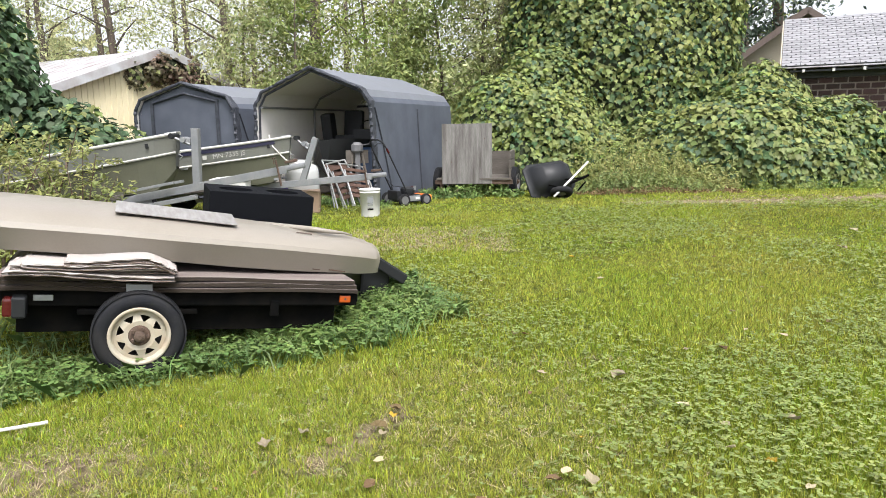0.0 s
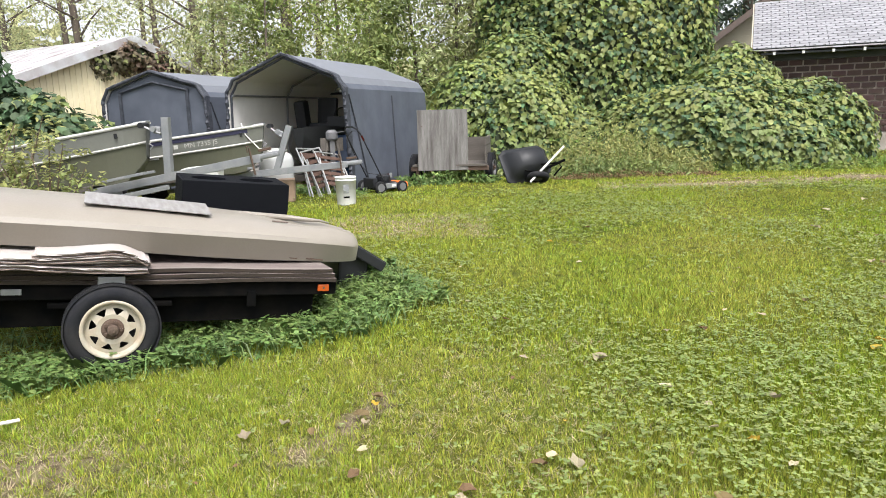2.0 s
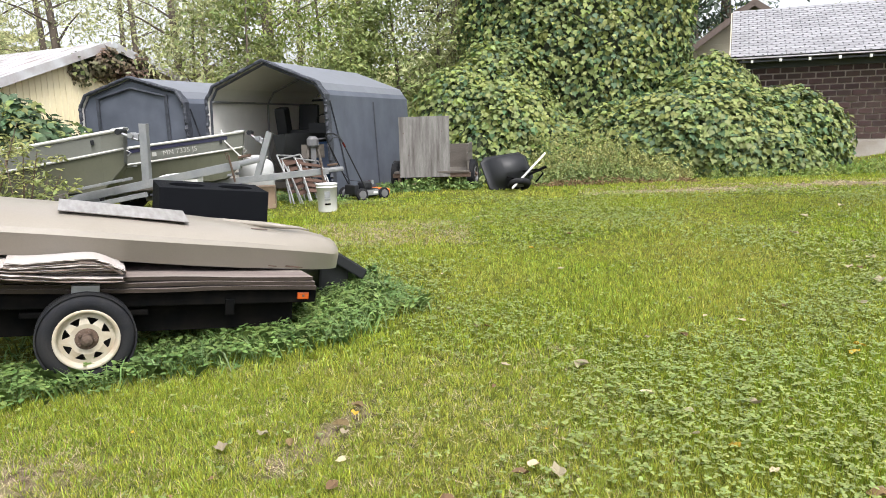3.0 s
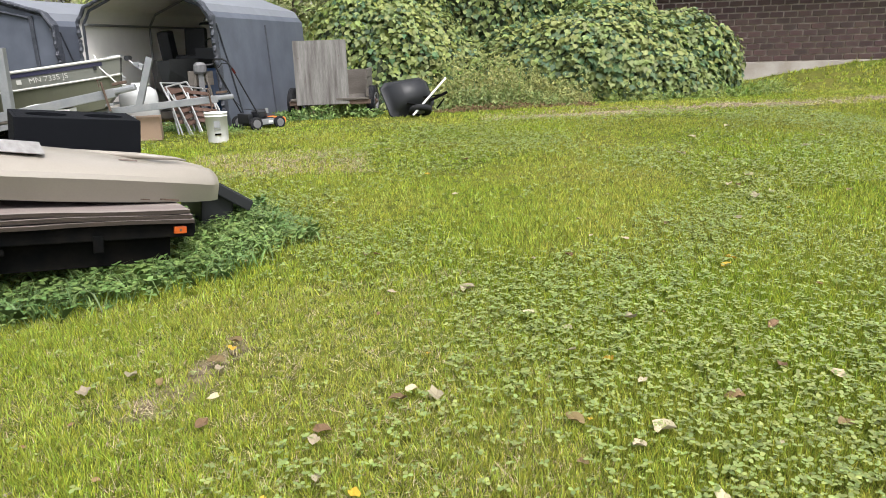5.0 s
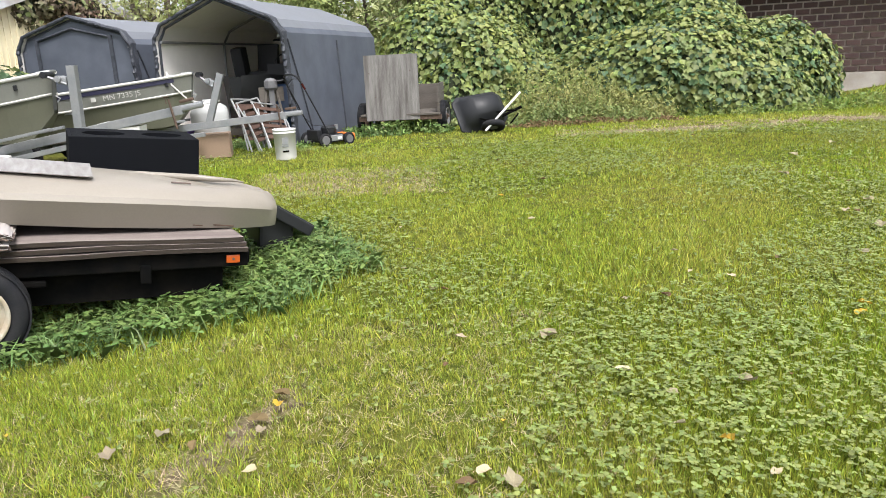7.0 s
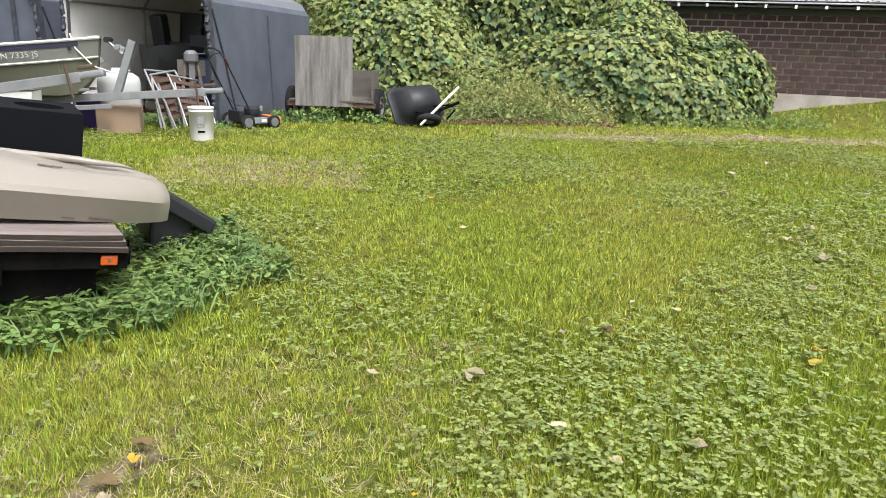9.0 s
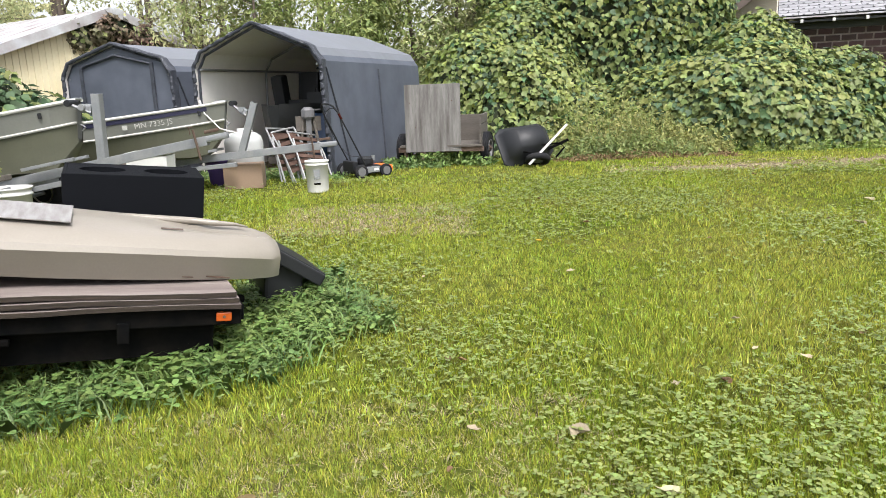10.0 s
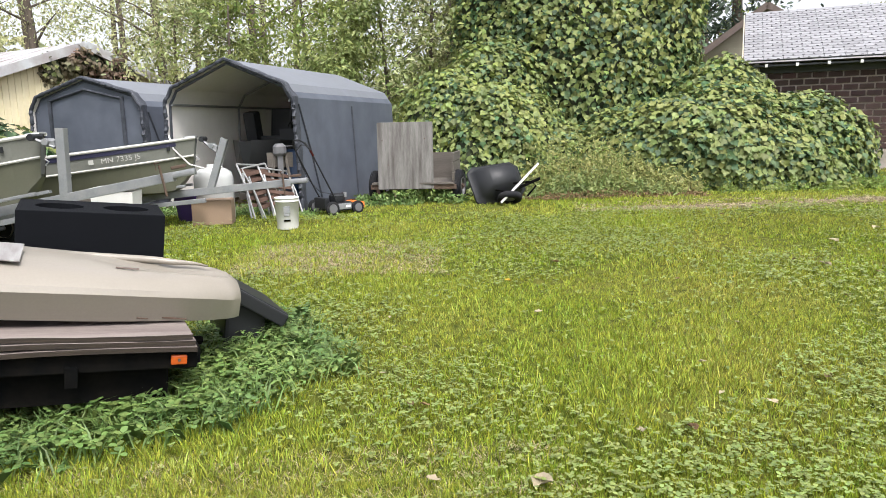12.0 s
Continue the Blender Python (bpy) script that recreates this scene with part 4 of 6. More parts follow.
def build_box():
    m = TR @ pose(0.03, 1.04, 0.097, 3.5, 0, 0)
    b = thing("speaker_box", m, "black carpeted speaker box standing on the trailer", "box")
    W, D, H = 0.725, 0.42, 0.43
    # rim-framed top with two oval cut-outs
    holes = [(-0.19, 0.21, 0.12, 0.1), (-0.525, 0.21, 0.12, 0.1)]
    part("front_panel", bx((W, 0.02, H), (-W / 2, 0.01, H / 2), 0.005), "black_box", b)
    part("back_panel", bx((W, 0.02, H), (-W / 2, D - 0.01, H / 2), 0.005), "black_box", b)
    for x in (-0.01, -W + 0.01):
        part("side_panel", bx((0.02, D - 0.04, H - 0.004), (x, D / 2, H / 2), 0.004), "black_box", b)
    part("bottom_panel", bx((W - 0.04, D - 0.04, 0.02), (-W / 2, D / 2, 0.02)), "black_box", b)
    bm = bmesh.new()
    seg = 24
    for cx, cy, rx, ry in holes:
        o = [bm.verts.new((cx + rx * math.cos(2 * math.pi * k / seg), cy + ry * math.sin(2 * math.pi * k / seg), H - 0.002)) for k in range(seg)]
        lo = [bm.verts.new((v.co.x, v.co.y, H - 0.03)) for v in o]
        x0, x1 = (-W / 2, -0.02) if cx > -0.35 else (-W + 0.02, -W / 2)
        rect = []
        for k in range(seg):
            c, s = math.cos(2 * math.pi * k / seg), math.sin(2 * math.pi * k / seg)
            f = 1 / max(abs(c), abs(s))
            u, v = c * f, s * f
            rect.append(bm.verts.new(((x0 + x1) / 2 + u * (x1 - x0) / 2, D / 2 + v * (D - 0.04) / 2, H - 0.002)))
        for k in range(seg):
            j = (k + 1) % seg
            bm.faces.new((o[k], o[j], rect[j], rect[k]))
            bm.faces.new((lo[k], lo[j], o[j], o[k]))
    part("top_panel", bm, "black_box", b, "top with two oval openings")
    return b


build_box()

# ---- pails and tubs ----


def pail(x, y, label, r=0.145, h=0.37, name="bucket"):
    p = thing(name, pose(x, y, gz(x, y) + 0.005, 0, 0, 9), label, name)
    part("shell", lathe([(0.0, 0.0), (r * 0.88, 0.0), (r * 0.9, 0.01), (r * 0.97, h * 0.86), (r * 1.015, h * 0.865), (r * 1.015, h * 0.885), (r * 0.98, h * 0.89), (r * 0.99, h - 0.018), (r * 1.03, h - 0.015), (r * 1.03, h), (r * 0.98, h), (r * 0.95, h * 0.7), (0.0, h * 0.7)], 32), "white_plastic", p, "", True)
    return p


bk = pail(-1.11, 9.0, "white plastic bucket with a printed label on the grass", 0.134, 0.36)
for z, w, hgt in ((0.225, 0.07, 0.08), (0.165, 0.07, 0.02), (0.105, 0.075, 0.022)):
    part("label_print", bx((w, 0.004, hgt), (0.0, -0.123 - 0.036 * z, z), 0.001, (-2, 0, 0)), "galv" if z > 0.15 else "black_steel", bk)
tub = thing("white_tub", pose(-3.52, 7.2, gz(-3.52, 7.2), 0, 0, 8), "round white plastic tub with an overhanging rim and black strap", "tub")
part("shell", lathe([(0, 0), (0.148, 0), (0.152, 0.02), (0.165, 0.33), (0.178, 0.332), (0.178, 0.35), (0.168, 0.355), (0.169, 0.385), (0.182, 0.388), (0.182, 0.405), (0.168, 0.405), (0.16, 0.25), (0, 0.25)], 36), "white_plastic", tub, "", True)
part("handle_strap", tube([(-0.07, -0.172, 0.06), (-0.085, -0.178, 0.25), (-0.1, -0.178, 0.42), (-0.13, -0.14, 0.5)], 0.013, 6), "black_plastic", tub, "black strap")
cooler = thing("white_cooler", pose(-2.65, 8.2, gz(-2.65, 8.2), 0, 0, 6), "white foam cooler beside the boat trailer", "cooler")
part("body", loft([[(sx * a, sy * b, z) for sx, sy in ((-1, -1), (1, -1), (1, 1), (-1, 1))] for a, b, z in ((0.17, 0.13, 0), (0.2, 0.16, 0.56))]), "white_plastic", cooler)
part("lid", bx((0.43, 0.35, 0.06), (0, 0, 0.59), 0.015, (0, -4, 0)), "white_plastic", cooler)

# ---- two aluminium boats on their trailers ----


def build_boat(m, label, L=4.0, number=""):
    """Bow at the origin, hull running back along -x, gunwale at z 0 at the bow."""
    b = thing("aluminium_boat", m, label, "boat", "boats on trailers")
    n = 22
    S = [i / n for i in range(n + 1)]

    def beam(s):
        return 0.05 + 0.62 * min(1, (s / 0.5)) ** 0.62 if s < 0.5 else 0.67

    def sheer(s):
        return -0.12 * min(1, s / 0.55) ** 0.8

    def keel(s):
        return -0.62 + 0.24 * max(0, 1 - s / 0.07) ** 2

    stem = 0.12
    rings_low, rings_up, inner, gun, rail_pts = [], [], [], {1: [], -1: []}, {1: [], -1: []}
    for s in S:
        bw, zs, zk = beam(s), sheer(s), keel(s)
        zc = zs - 0.2
        zb = zk + 0.1 * min(1, s * 3) if s > 0.02 else zk
        sh = stem * max(0, 1 - s / 0.1)

        def xx(z):
            return -L * s - (stem * (zs - z) / 0.6) * max(0, 1 - s / 0.3)
        up = [(xx(zs), -bw, zs), (xx(zc), -bw * 0.93, zc)]
        low = [(xx(zc), -bw * 0.93, zc), (xx(zb), -bw * 0.74, zb), (xx(zk), 0, zk)]
        rings_up.append((up, [(x, -y, z) for x, y, z in up]))
        rings_low.append(low + [(x, -y, z) for x, y, z in low[1::-1]])
        inner.append([(xx(zs), -bw + 0.02, zs), (xx(zc), -bw * 0.9 + 0.02, zc), (xx(zb), -bw * 0.7, zb + 0.03), (xx(zb), bw * 0.7, zb + 0.03), (xx(zc), bw * 0.9 - 0.02, zc), (xx(zs), bw - 0.02, zs)])
        for sd in (1, -1):
            gun[sd].append((xx(zs), sd * bw, zs))
            rail_pts[sd].append((xx(zc) + 0.002, sd * (bw * 0.93 + 0.006), zc))
    part("lower_hull", loft(rings_low, caps=False, closed=False), "hull", b, "olive painted lower hull, darkened for its shade")
    for i in (0, 1):
        part("upper_side", loft([r[i] for r in rings_up], caps=False, closed=False), "hull_top", b, "grey upper strake")
    part("inside", loft(inner, caps=False, closed=False), "hull_top", b)
    tr = rings_low[-1]
    bm = bmesh.new()
    bm.faces.new([bm.verts.new(p) for p in [rings_up[-1][0][0]] + tr + [rings_up[-1][1][0]]])
    part("transom", bm, "hull", b)
    for sd in (1, -1):
        part("gunwale", tube(gun[sd], 0.018, 8), "cream_rail", b, "pale scuffed gunwale")
        part("spray_rail", tube(rail_pts[sd], 0.014, 6), "cream_rail", b, "pale scuffed spray rail")
        if number:
            pts = [(x, y * 1.006, z - 0.035) for x, y, z in gun[sd]]
            bm = loft([[(x, y * 0.998, z + 0.022), (x, y * 0.99, z - 0.03)] for x, y, z in pts[1:]], caps=False, closed=False)
            part("trim_stripe", bm, "navy", b, "navy stripe under the gunwale")
    part("bow_cap", bx((0.14, 0.12, 0.02), (-0.06, 0, 0.012), 0.008), "aluminium", b)
    part("bow_eye", tube([(0.02 - stem * 0.45, 0, -0.22), (0.06 - stem * 0.45, 0, -0.25), (0.02 - stem * 0.45, 0, -0.28)], 0.008, 6), "aluminium", b)
    for s in (0.35, 0.65):
        part("bench", bx((0.28, beam(s) * 1.8, 0.03), (-L * s, 0, -0.3), 0.008), "aluminium", b)
    for x in (-0.26,):
        part("bow_handle", bx((0.035, 0.012, 0.05), (x, -beam(0.065) * 0.985 - 0.006, -0.1), 0.004), "black_plastic", b)
    if number:
        cu = bpy.data.curves.new("registration", "FONT")
        cu.body = number
        cu.size = 0.085
        cu.extrude = 0.001
        tmp = new("registration", cu)
        bpy.context.view_layer.update()
        me = bpy.data.meshes.new_from_object(tmp.evaluated_get(bpy.context.evaluated_depsgraph_get()))
        bpy.data.objects.remove(tmp)
        me.materials.clear()
        me.materials.append(M["pale_print"])
        o = new("registration_number", me)
        o.parent = b
        o["label"] = "pale registration number"
        # along the near strake, which turns away towards the bow
        s0, s1 = 0.09, 0.235
        p0, p1 = Vector((-L * s1, -beam(s1) * 0.975, sheer(s1) - 0.145)), Vector((-L * s0 - 0.02, -beam(s0) * 0.975, sheer(s0) - 0.145))
        d = (p1 - p0).normalized()
        nrm = Vector((d.y, -d.x, 0.05)).normalized()
        up = nrm.cross(d) * -1 if nrm.cross(d).z < 0 else nrm.cross(d)
        mm = Matrix((d, up, nrm)).transposed().to_4x4()
        o.matrix_local = Matrix.Translation(p0 + nrm * 0.022) @ mm
        part("decal", bx((0.05, 0.004, 0.05), tuple(p0 - d * 0.1 + nrm * 0.02 + Vector((0, 0, 0.03))), 0, (0, 0, math.degrees(math.atan2(d.y, d.x)))), "pale_print", b)
    return b


def boat_trailer(m, label, post_h, post_x, lean, L=3.4, tongue=1.0):
    """Beam along x, coupler at +x, origin on the beam under the winch post."""
    t = thing("boat_trailer", m, label, "trailer", "boat trailers")
    part("main_beam", bx((L + tongue, 0.075, 0.085), ((tongue - L) / 2, 0, 0), 0.006), "galv", t)
    part("lower_beam", bx((1.4, 0.06, 0.05), (-0.7, -0.1, -0.1), 0.005), "galv", t)
    c = part("coupler", bx((0.22, 0.07, 0.06), (tongue + 0.09, 0, 0.01), 0.02), "galv", t, "coupler with latch")
    part("latch", bx((0.14, 0.03, 0.03), (tongue + 0.06, 0, 0.075), 0.01), "rust", c)
    part("jack_tube", rod((tongue - 0.08, -0.07, -0.16), (tongue - 0.08, -0.07, 0.12), 0.011), "rust", t, "rusty jack tube")
    part("jack_crank", tube([(tongue - 0.08, -0.07, 0.14), (tongue - 0.08, -0.15, 0.14), (tongue - 0.08, -0.15, 0.08)], 0.008, 6), "rust", t)
    # winch post: an open channel
    pm = pose(post_x, 0, 0.02, 0, lean, 0)
    for sx, sy, px, py in ((0.075, 0.01, 0, -0.035), (0.01, 0.07, -0.034, 0), (0.01, 0.07, 0.034, 0)):
        part("winch_post", moved(bx((sx, sy, post_h), (px, py, post_h / 2), 0.002), pm), "galv", t)
    w = part("winch", moved(bx((0.09, 0.08, 0.07), (-0.09, 0, post_h * 0.78), 0.015), pm), "galv", t)
    part("winch_drum", moved(rod((-0.12, -0.07, post_h * 0.8), (-0.12, 0.07, post_h * 0.8), 0.03), pm), "galv", w)
    part("winch_arm", moved(tube([(-0.05, -0.03, post_h * 0.72), (-0.24, -0.03, post_h * 0.84)], 0.016, 6), pm), "galv", w)
    part("bow_stop", moved(rod((-0.24, -0.08, post_h * 0.86), (-0.24, 0.08, post_h * 0.86), 0.03), pm), "black_plastic", w)
    for x in (-0.9, -2.2):
        part("cross_beam", bx((0.06, 1.3, 0.06), (x, 0, -0.06), 0.005), "galv", t)
    for y in (-0.4, 0.4):
        part("bunk", bx((1.9, 0.09, 0.05), (-1.6, y, 0.05), 0.01), "old_wood", t)
        part("keel_roller_arm", bx((0.5, 0.05, 0.03), (-0.45, y * 0.3, 0.09), 0.005), "galv", t)
    return t


B1 = pose(-2.75, 7.42, 0.70, 0, -10, -2)
bt1 = boat_trailer(B1, "galvanised boat trailer with upright winch post", 0.6, 0.0, 12)
build_boat(pose(-3.0, 7.6, 1.27, 0, -6.5, -3), "olive and grey aluminium boat with pale gunwale")
B2 = pose(-2.12, 9.4, 0.575, 0, -4.5, 0)
bt2 = boat_trailer(B2, "galvanised boat trailer with leaning winch post", 0.62, 0.05, 24)
build_boat(pose(-2.2, 9.4, 1.2, 0, -3.5, 2), "olive and grey aluminium boat with navy stripe", number="MN 7335 JS")
for t_ob, ax, yy in ((bt1, -1.08, 7.4), (bt2, -1.9, 9.4)):
    for sd in (-1, 1):
        p = t_ob.matrix_world @ Vector((ax, sd * 0.72, 0))
        zc = gz(p.x, p.y) + 0.22
        loc = t_ob.matrix_world.inverted() @ Vector((p.x, p.y, zc))
        road_wheel(t_ob, Matrix.Translation(loc) @ pose(0, 0, 0, 0, 0, 0 if sd < 0 else 180), 0.22, 0.11, 0.125, False)
    p = t_ob.matrix_world @ Vector((ax, 0, 0))
    lo = t_ob.matrix_world.inverted() @ Vector((p.x, p.y, gz(p.x, p.y) + 0.22))
    part("axle", rod((lo.x, -0.7, lo.z), (lo.x, 0.7, lo.z), 0.02), "galv", t_ob)
    part("axle_hanger", bx((0.08, 0.5, abs(lo.z) + 0.04), (lo.x, 0, lo.z / 2), 0.005), "galv", t_ob)
    fx = 0.98 if t_ob is bt2 else -0.2
    p = t_ob.matrix_world @ Vector((fx, -0.07, 0))
    lo = t_ob.matrix_world.inverted() @ Vector((p.x, p.y, gz(p.x, p.y)))
    part("jack_leg", rod((fx, -0.07, lo.z), (fx, -0.07, -0.2), 0.012), "black_steel", t_ob)
    if t_ob is bt1:
        road_wheel(t_ob, Matrix.Translation(lo + Vector((0, -0.03, 0.11))), 0.11, 0.06, 0.06, False)
rope = thing("rope", pose(-2.2, 9.4, 1.2), "white rope hanging from the boat's bow", "rope")
part("line", tube([(-0.25, -0.17, 0.03), (-0.2, -0.2, -0.12), (-0.05, -0.15, -0.3), (0.1, -0.05, -0.36), (0.28, 0.02, -0.34)], 0.009, 6), "rope", rope)

# ---- clutter before the open shelter ----
drum = thing("milky_drum", pose(-2.2, 9.95, gz(-2.2, 10)), "milky white plastic drum behind the trailer tongue", "drum")
part("shell", lathe([(0, 0), (0.22, 0), (0.24, 0.03), (0.24, 0.52), (0.22, 0.6), (0.16, 0.64), (0.07, 0.66), (0.07, 0.7), (0, 0.7)], 28), "milky", drum, "", True)
cb = thing("cardboard_box", pose(-2.12, 9.6, gz(-2.1, 9.6), 0, 0, 8), "closed brown cardboard box standing on the grass", "box")
part("body", bx((0.46, 0.3, 0.29), (0, 0, 0.145), 0.006), "cardboard", cb)
part("flap", bx((0.44, 0.14, 0.006), (0, -0.075, 0.294)), "cardboard", cb)
part("flap", bx((0.44, 0.14, 0.006), (0, 0.075, 0.294)), "cardboard", cb)
tote = thing("purple_tote", pose(-2.5, 9.95, gz(-2.5, 9.9), 0, 0, 5), "purple plastic tote beside the cardboard box", "tote")
part("body", loft([[(sx * a, sy * a, z) for sx, sy in ((-1, -1), (1, -1), (1, 1), (-1, 1))] for a, z in ((0.13, 0), (0.16, 0.3), (0.175, 0.3), (0.175, 0.33))]), "purple", tote)


def folding_chair(m):
    c = thing("folding_chair", m, "folded aluminium lawn chair with brown slats", "chair", "folded lawn chairs")
    for x in (-0.24, 0.24):
        part("frame_tube", tube([(x, 0, 0), (x, 0.03, 0.4), (x, 0.1, 0.72)], 0.012, 8), "aluminium", c)
        part("leg_tube", tube([(x * 0.9, 0.06, 0.02), (x * 0.9, 0.05, 0.6)], 0.012, 8), "aluminium", c)
    part("top_bar", rod((-0.24, 0.1, 0.72), (0.24, 0.1, 0.72), 0.012), "aluminium", c)
    for k in range(6):
        z = 0.18 + k * 0.09
        part("slat", bx((0.46, 0.012, 0.05), (0, 0.03 + 0.03 * k / 3, z), 0.004), "brown_web", c)
    return c


fc = folding_chair(Matrix.Identity(4) @ pose(-1.62, 10.1, gz(-1.6, 10.1), -12, 4, 72))
copy_thing(fc, pose(-1.48, 10.2, gz(-1.5, 10.2), -16, -5, 66))
copy_thing(fc, pose(-1.32, 10.2, gz(-1.3, 10.2) + 0.005, -26, 9, 52))


def outboard(m):
    o = thing("outboard_motor", m, "old grey outboard motor clamped on a stand", "motor")
    part("cowl", loft([[(a * math.cos(k * math.pi / 6), b * math.sin(k * math.pi / 6), z) for k in range(12)] for a, b, z in ((0.06, 0.05, 0.74), (0.09, 0.07, 0.77), (0.09, 0.07, 0.86), (0.05, 0.04, 0.9))]), "mid_grey", o)
    part("leg", loft([[(a * x, b * y, z) for x, y in ((-1, -1), (1, -1), (1, 1), (-1, 1))] for a, b, z in ((0.04, 0.025, 0.25), (0.035, 0.025, 0.78))]), "mid_grey", o)
    part("gearcase", rod((-0.14, 0, 0.22), (0.12, 0, 0.22), 0.04, 0.025), "mid_grey", o)
    part("tiller", tube([(0.05, 0, 0.85), (0.3, -0.02, 0.88)], 0.015, 8), "black_plastic", o)
    for x in (-0.18, 0.18):
        part("stand_leg", tube([(x, -0.12, 0), (x * 0.4, 0.02, 0.72)], 0.02, 6), "old_wood", o)
    part("stand_leg", tube([(0, 0.3, 0), (0, 0.04, 0.72)], 0.02, 6), "old_wood", o)
    part("stand_board", bx((0.34, 0.04, 0.2), (0, 0.05, 0.68), 0.006), "old_wood", o)
    return o


outboard(pose(-1.5, 10.65, 0.19, 0, 0, 15))
bd = thing("blue_drum", pose(-1.35, 11.6, 0.19), "dark blue plastic drum inside the shelter", "drum")
part("shell", lathe([(0, 0), (0.27, 0), (0.29, 0.04), (0.29, 0.3), (0.3, 0.31), (0.3, 0.34), (0.29, 0.35), (0.29, 0.72), (0.27, 0.8), (0, 0.8)], 28), "blue", bd, "", True)


def covered_boat():
    b = thing("dark_boat", pose(-2.1, 11.2, 0.24, 0, 0, T_ANG), "dark fishing boat stored inside the shelter", "boat")
    rings = []
    for y, w, top, kz in ((0.0, 0.1, 0.9, 0.5), (0.3, 0.4, 0.9, 0.25), (0.8, 0.62, 0.86, 0.15), (1.6, 0.7, 0.84, 0.12), (2.5, 0.7, 0.84, 0.12)):
        rings.append([(-w, y, top), (-w * 0.9, y, kz + 0.25), (-w * 0.3, y, kz), (w * 0.3, y, kz), (w * 0.9, y, kz + 0.25), (w, y, top), (w * 0.85, y, top - 0.02), (-w * 0.85, y, top - 0.02)])
    part("hull", loft(rings), "dark_green", b)
    part("seat", bx((0.36, 0.1, 0.5), (-0.15, 1.3, 1.12), 0.03, (-8, 0, 0)), "black_plastic", b)
    part("seat_base", bx((0.36, 0.36, 0.1), (-0.15, 1.1, 0.9), 0.03), "black_plastic", b)
    part("console", loft([[(x, y, z) for x, y in ((0.15, 0.7), (0.5, 0.7), (0.5, 0.9), (0.15, 0.95))] for z in (0.84, 1.05)]), "black_plastic", b)
    part("steering_wheel", moved(tube([(0.13 * math.cos(a * math.pi / 8), 0.13 * math.sin(a * math.pi / 8), 0) for a in range(16)], 0.012, 6, True), pose(0.25, 1.0, 1.08, 60, 0, 0)), "black_plastic", b)
    part("motor", bx((0.2, 0.2, 0.55), (-0.42, 0.9, 1.05), 0.04, (10, 0, 0)), "black_plastic", b)
    part("cradle", bx((1.0, 1.8, 0.1), (0, 1.4, 0.05), 0.01), "old_wood", b)
    part("front_chock", bx((0.3, 0.2, 0.55), (0, 0.55, 0.1), 0.01), "old_wood", b)
    return b


covered_boat()


def mower():
    m = thing("lawn_mower", pose(-0.74, 10.5, gz(-0.74, 10.5), 0, 0, 38) @ Matrix.Scale(0.78, 4), "orange and grey push mower with black handle", "mower")
    part("deck", loft([[(a * math.cos(k * math.pi / 8) * 1.15, a * math.sin(k * math.pi / 8), z) for k in range(16)] for a, z in ((0.26, 0.07), (0.26, 0.16), (0.21, 0.19))]), "black_plastic", m)
    part("side_cover", bx((0.3, 0.03, 0.1), (-0.04, -0.27, 0.14), 0.01), "galv", m, "grey side cover")
    part("badge", bx((0.09, 0.005, 0.04), (0.04, -0.288, 0.14)), "white_paint", m)
    part("rear_bag_door", bx((0.1, 0.36, 0.18), (-0.3, 0, 0.2), 0.02), "black_plastic", m)
    part("front_cover", bx((0.15, 0.44, 0.12), (0.35, 0.0, 0.13), 0.04), "mower_orange", m, "orange front shroud")
    e = part("engine", lathe([(0, 0.2), (0.13, 0.2), (0.14, 0.24), (0.14, 0.31), (0.1, 0.34), (0, 0.345)], 20), "black_plastic", m)
    part("fuel_cap", rod((0.1, -0.1, 0.28), (0.1, -0.1, 0.36), 0.03), "galv", e)
    part("red_cap", rod((0.14, 0.05, 0.3), (0.14, 0.05, 0.34), 0.025), "red", e)
    for x, r in ((-0.27, 0.12), (0.22, 0.11)):
        for y in (-0.3, 0.3):
            w = part("wheel", moved(lathe([(0.0, -0.02), (r * 0.7, -0.022), (r * 0.75, -0.03), (r, -0.022), (r, 0.022), (r * 0.75, 0.03), (0, 0.02)], 24, "Y"), pose(x, y, r)), "rubber", m)
            part("wheel_disc", moved(lathe([(0.0, -0.035), (r * 0.62, -0.034), (r * 0.66, -0.02), (r * 0.66, 0.02), (0, 0.035)], 20, "Y"), pose(x, y, r)), "mid_grey", w, "grey wheel disc")
    for y in (-0.27, 0.27):
        part("handle_tube", tube([(-0.14, y, 0.17), (-0.34, y, 0.56), (-0.62, y * 0.95, 1.12)], 0.014, 8), "black_plastic", m)
    part("handle_bar", tube([(-0.62, -0.257, 1.12), (-0.67, -0.22, 1.21), (-0.7, -0.1, 1.26), (-0.7, 0.1, 1.26), (-0.67, 0.22, 1.21), (-0.62, 0.257, 1.12)], 0.017, 8), "black_plastic", m)
    part("bail_bar", tube([(-0.6, -0.25, 1.08), (-0.58, -0.1, 1.18), (-0.58, 0.1, 1.18), (-0.6, 0.25, 1.08)], 0.007, 6), "black_plastic", m)
    part("throttle_cable", tube([(-0.6, 0.26, 1.06), (-0.38, 0.3, 0.6), (-0.2, 0.2, 0.36), (-0.02, 0.08, 0.33)], 0.006, 5), "black_plastic", m)
    part("red_grip", rod((-0.61, -0.258, 1.1), (-0.56, -0.26, 1.01), 0.019), "red", m)
    return m


mower()

# ---- wooden cart with a plywood board ----


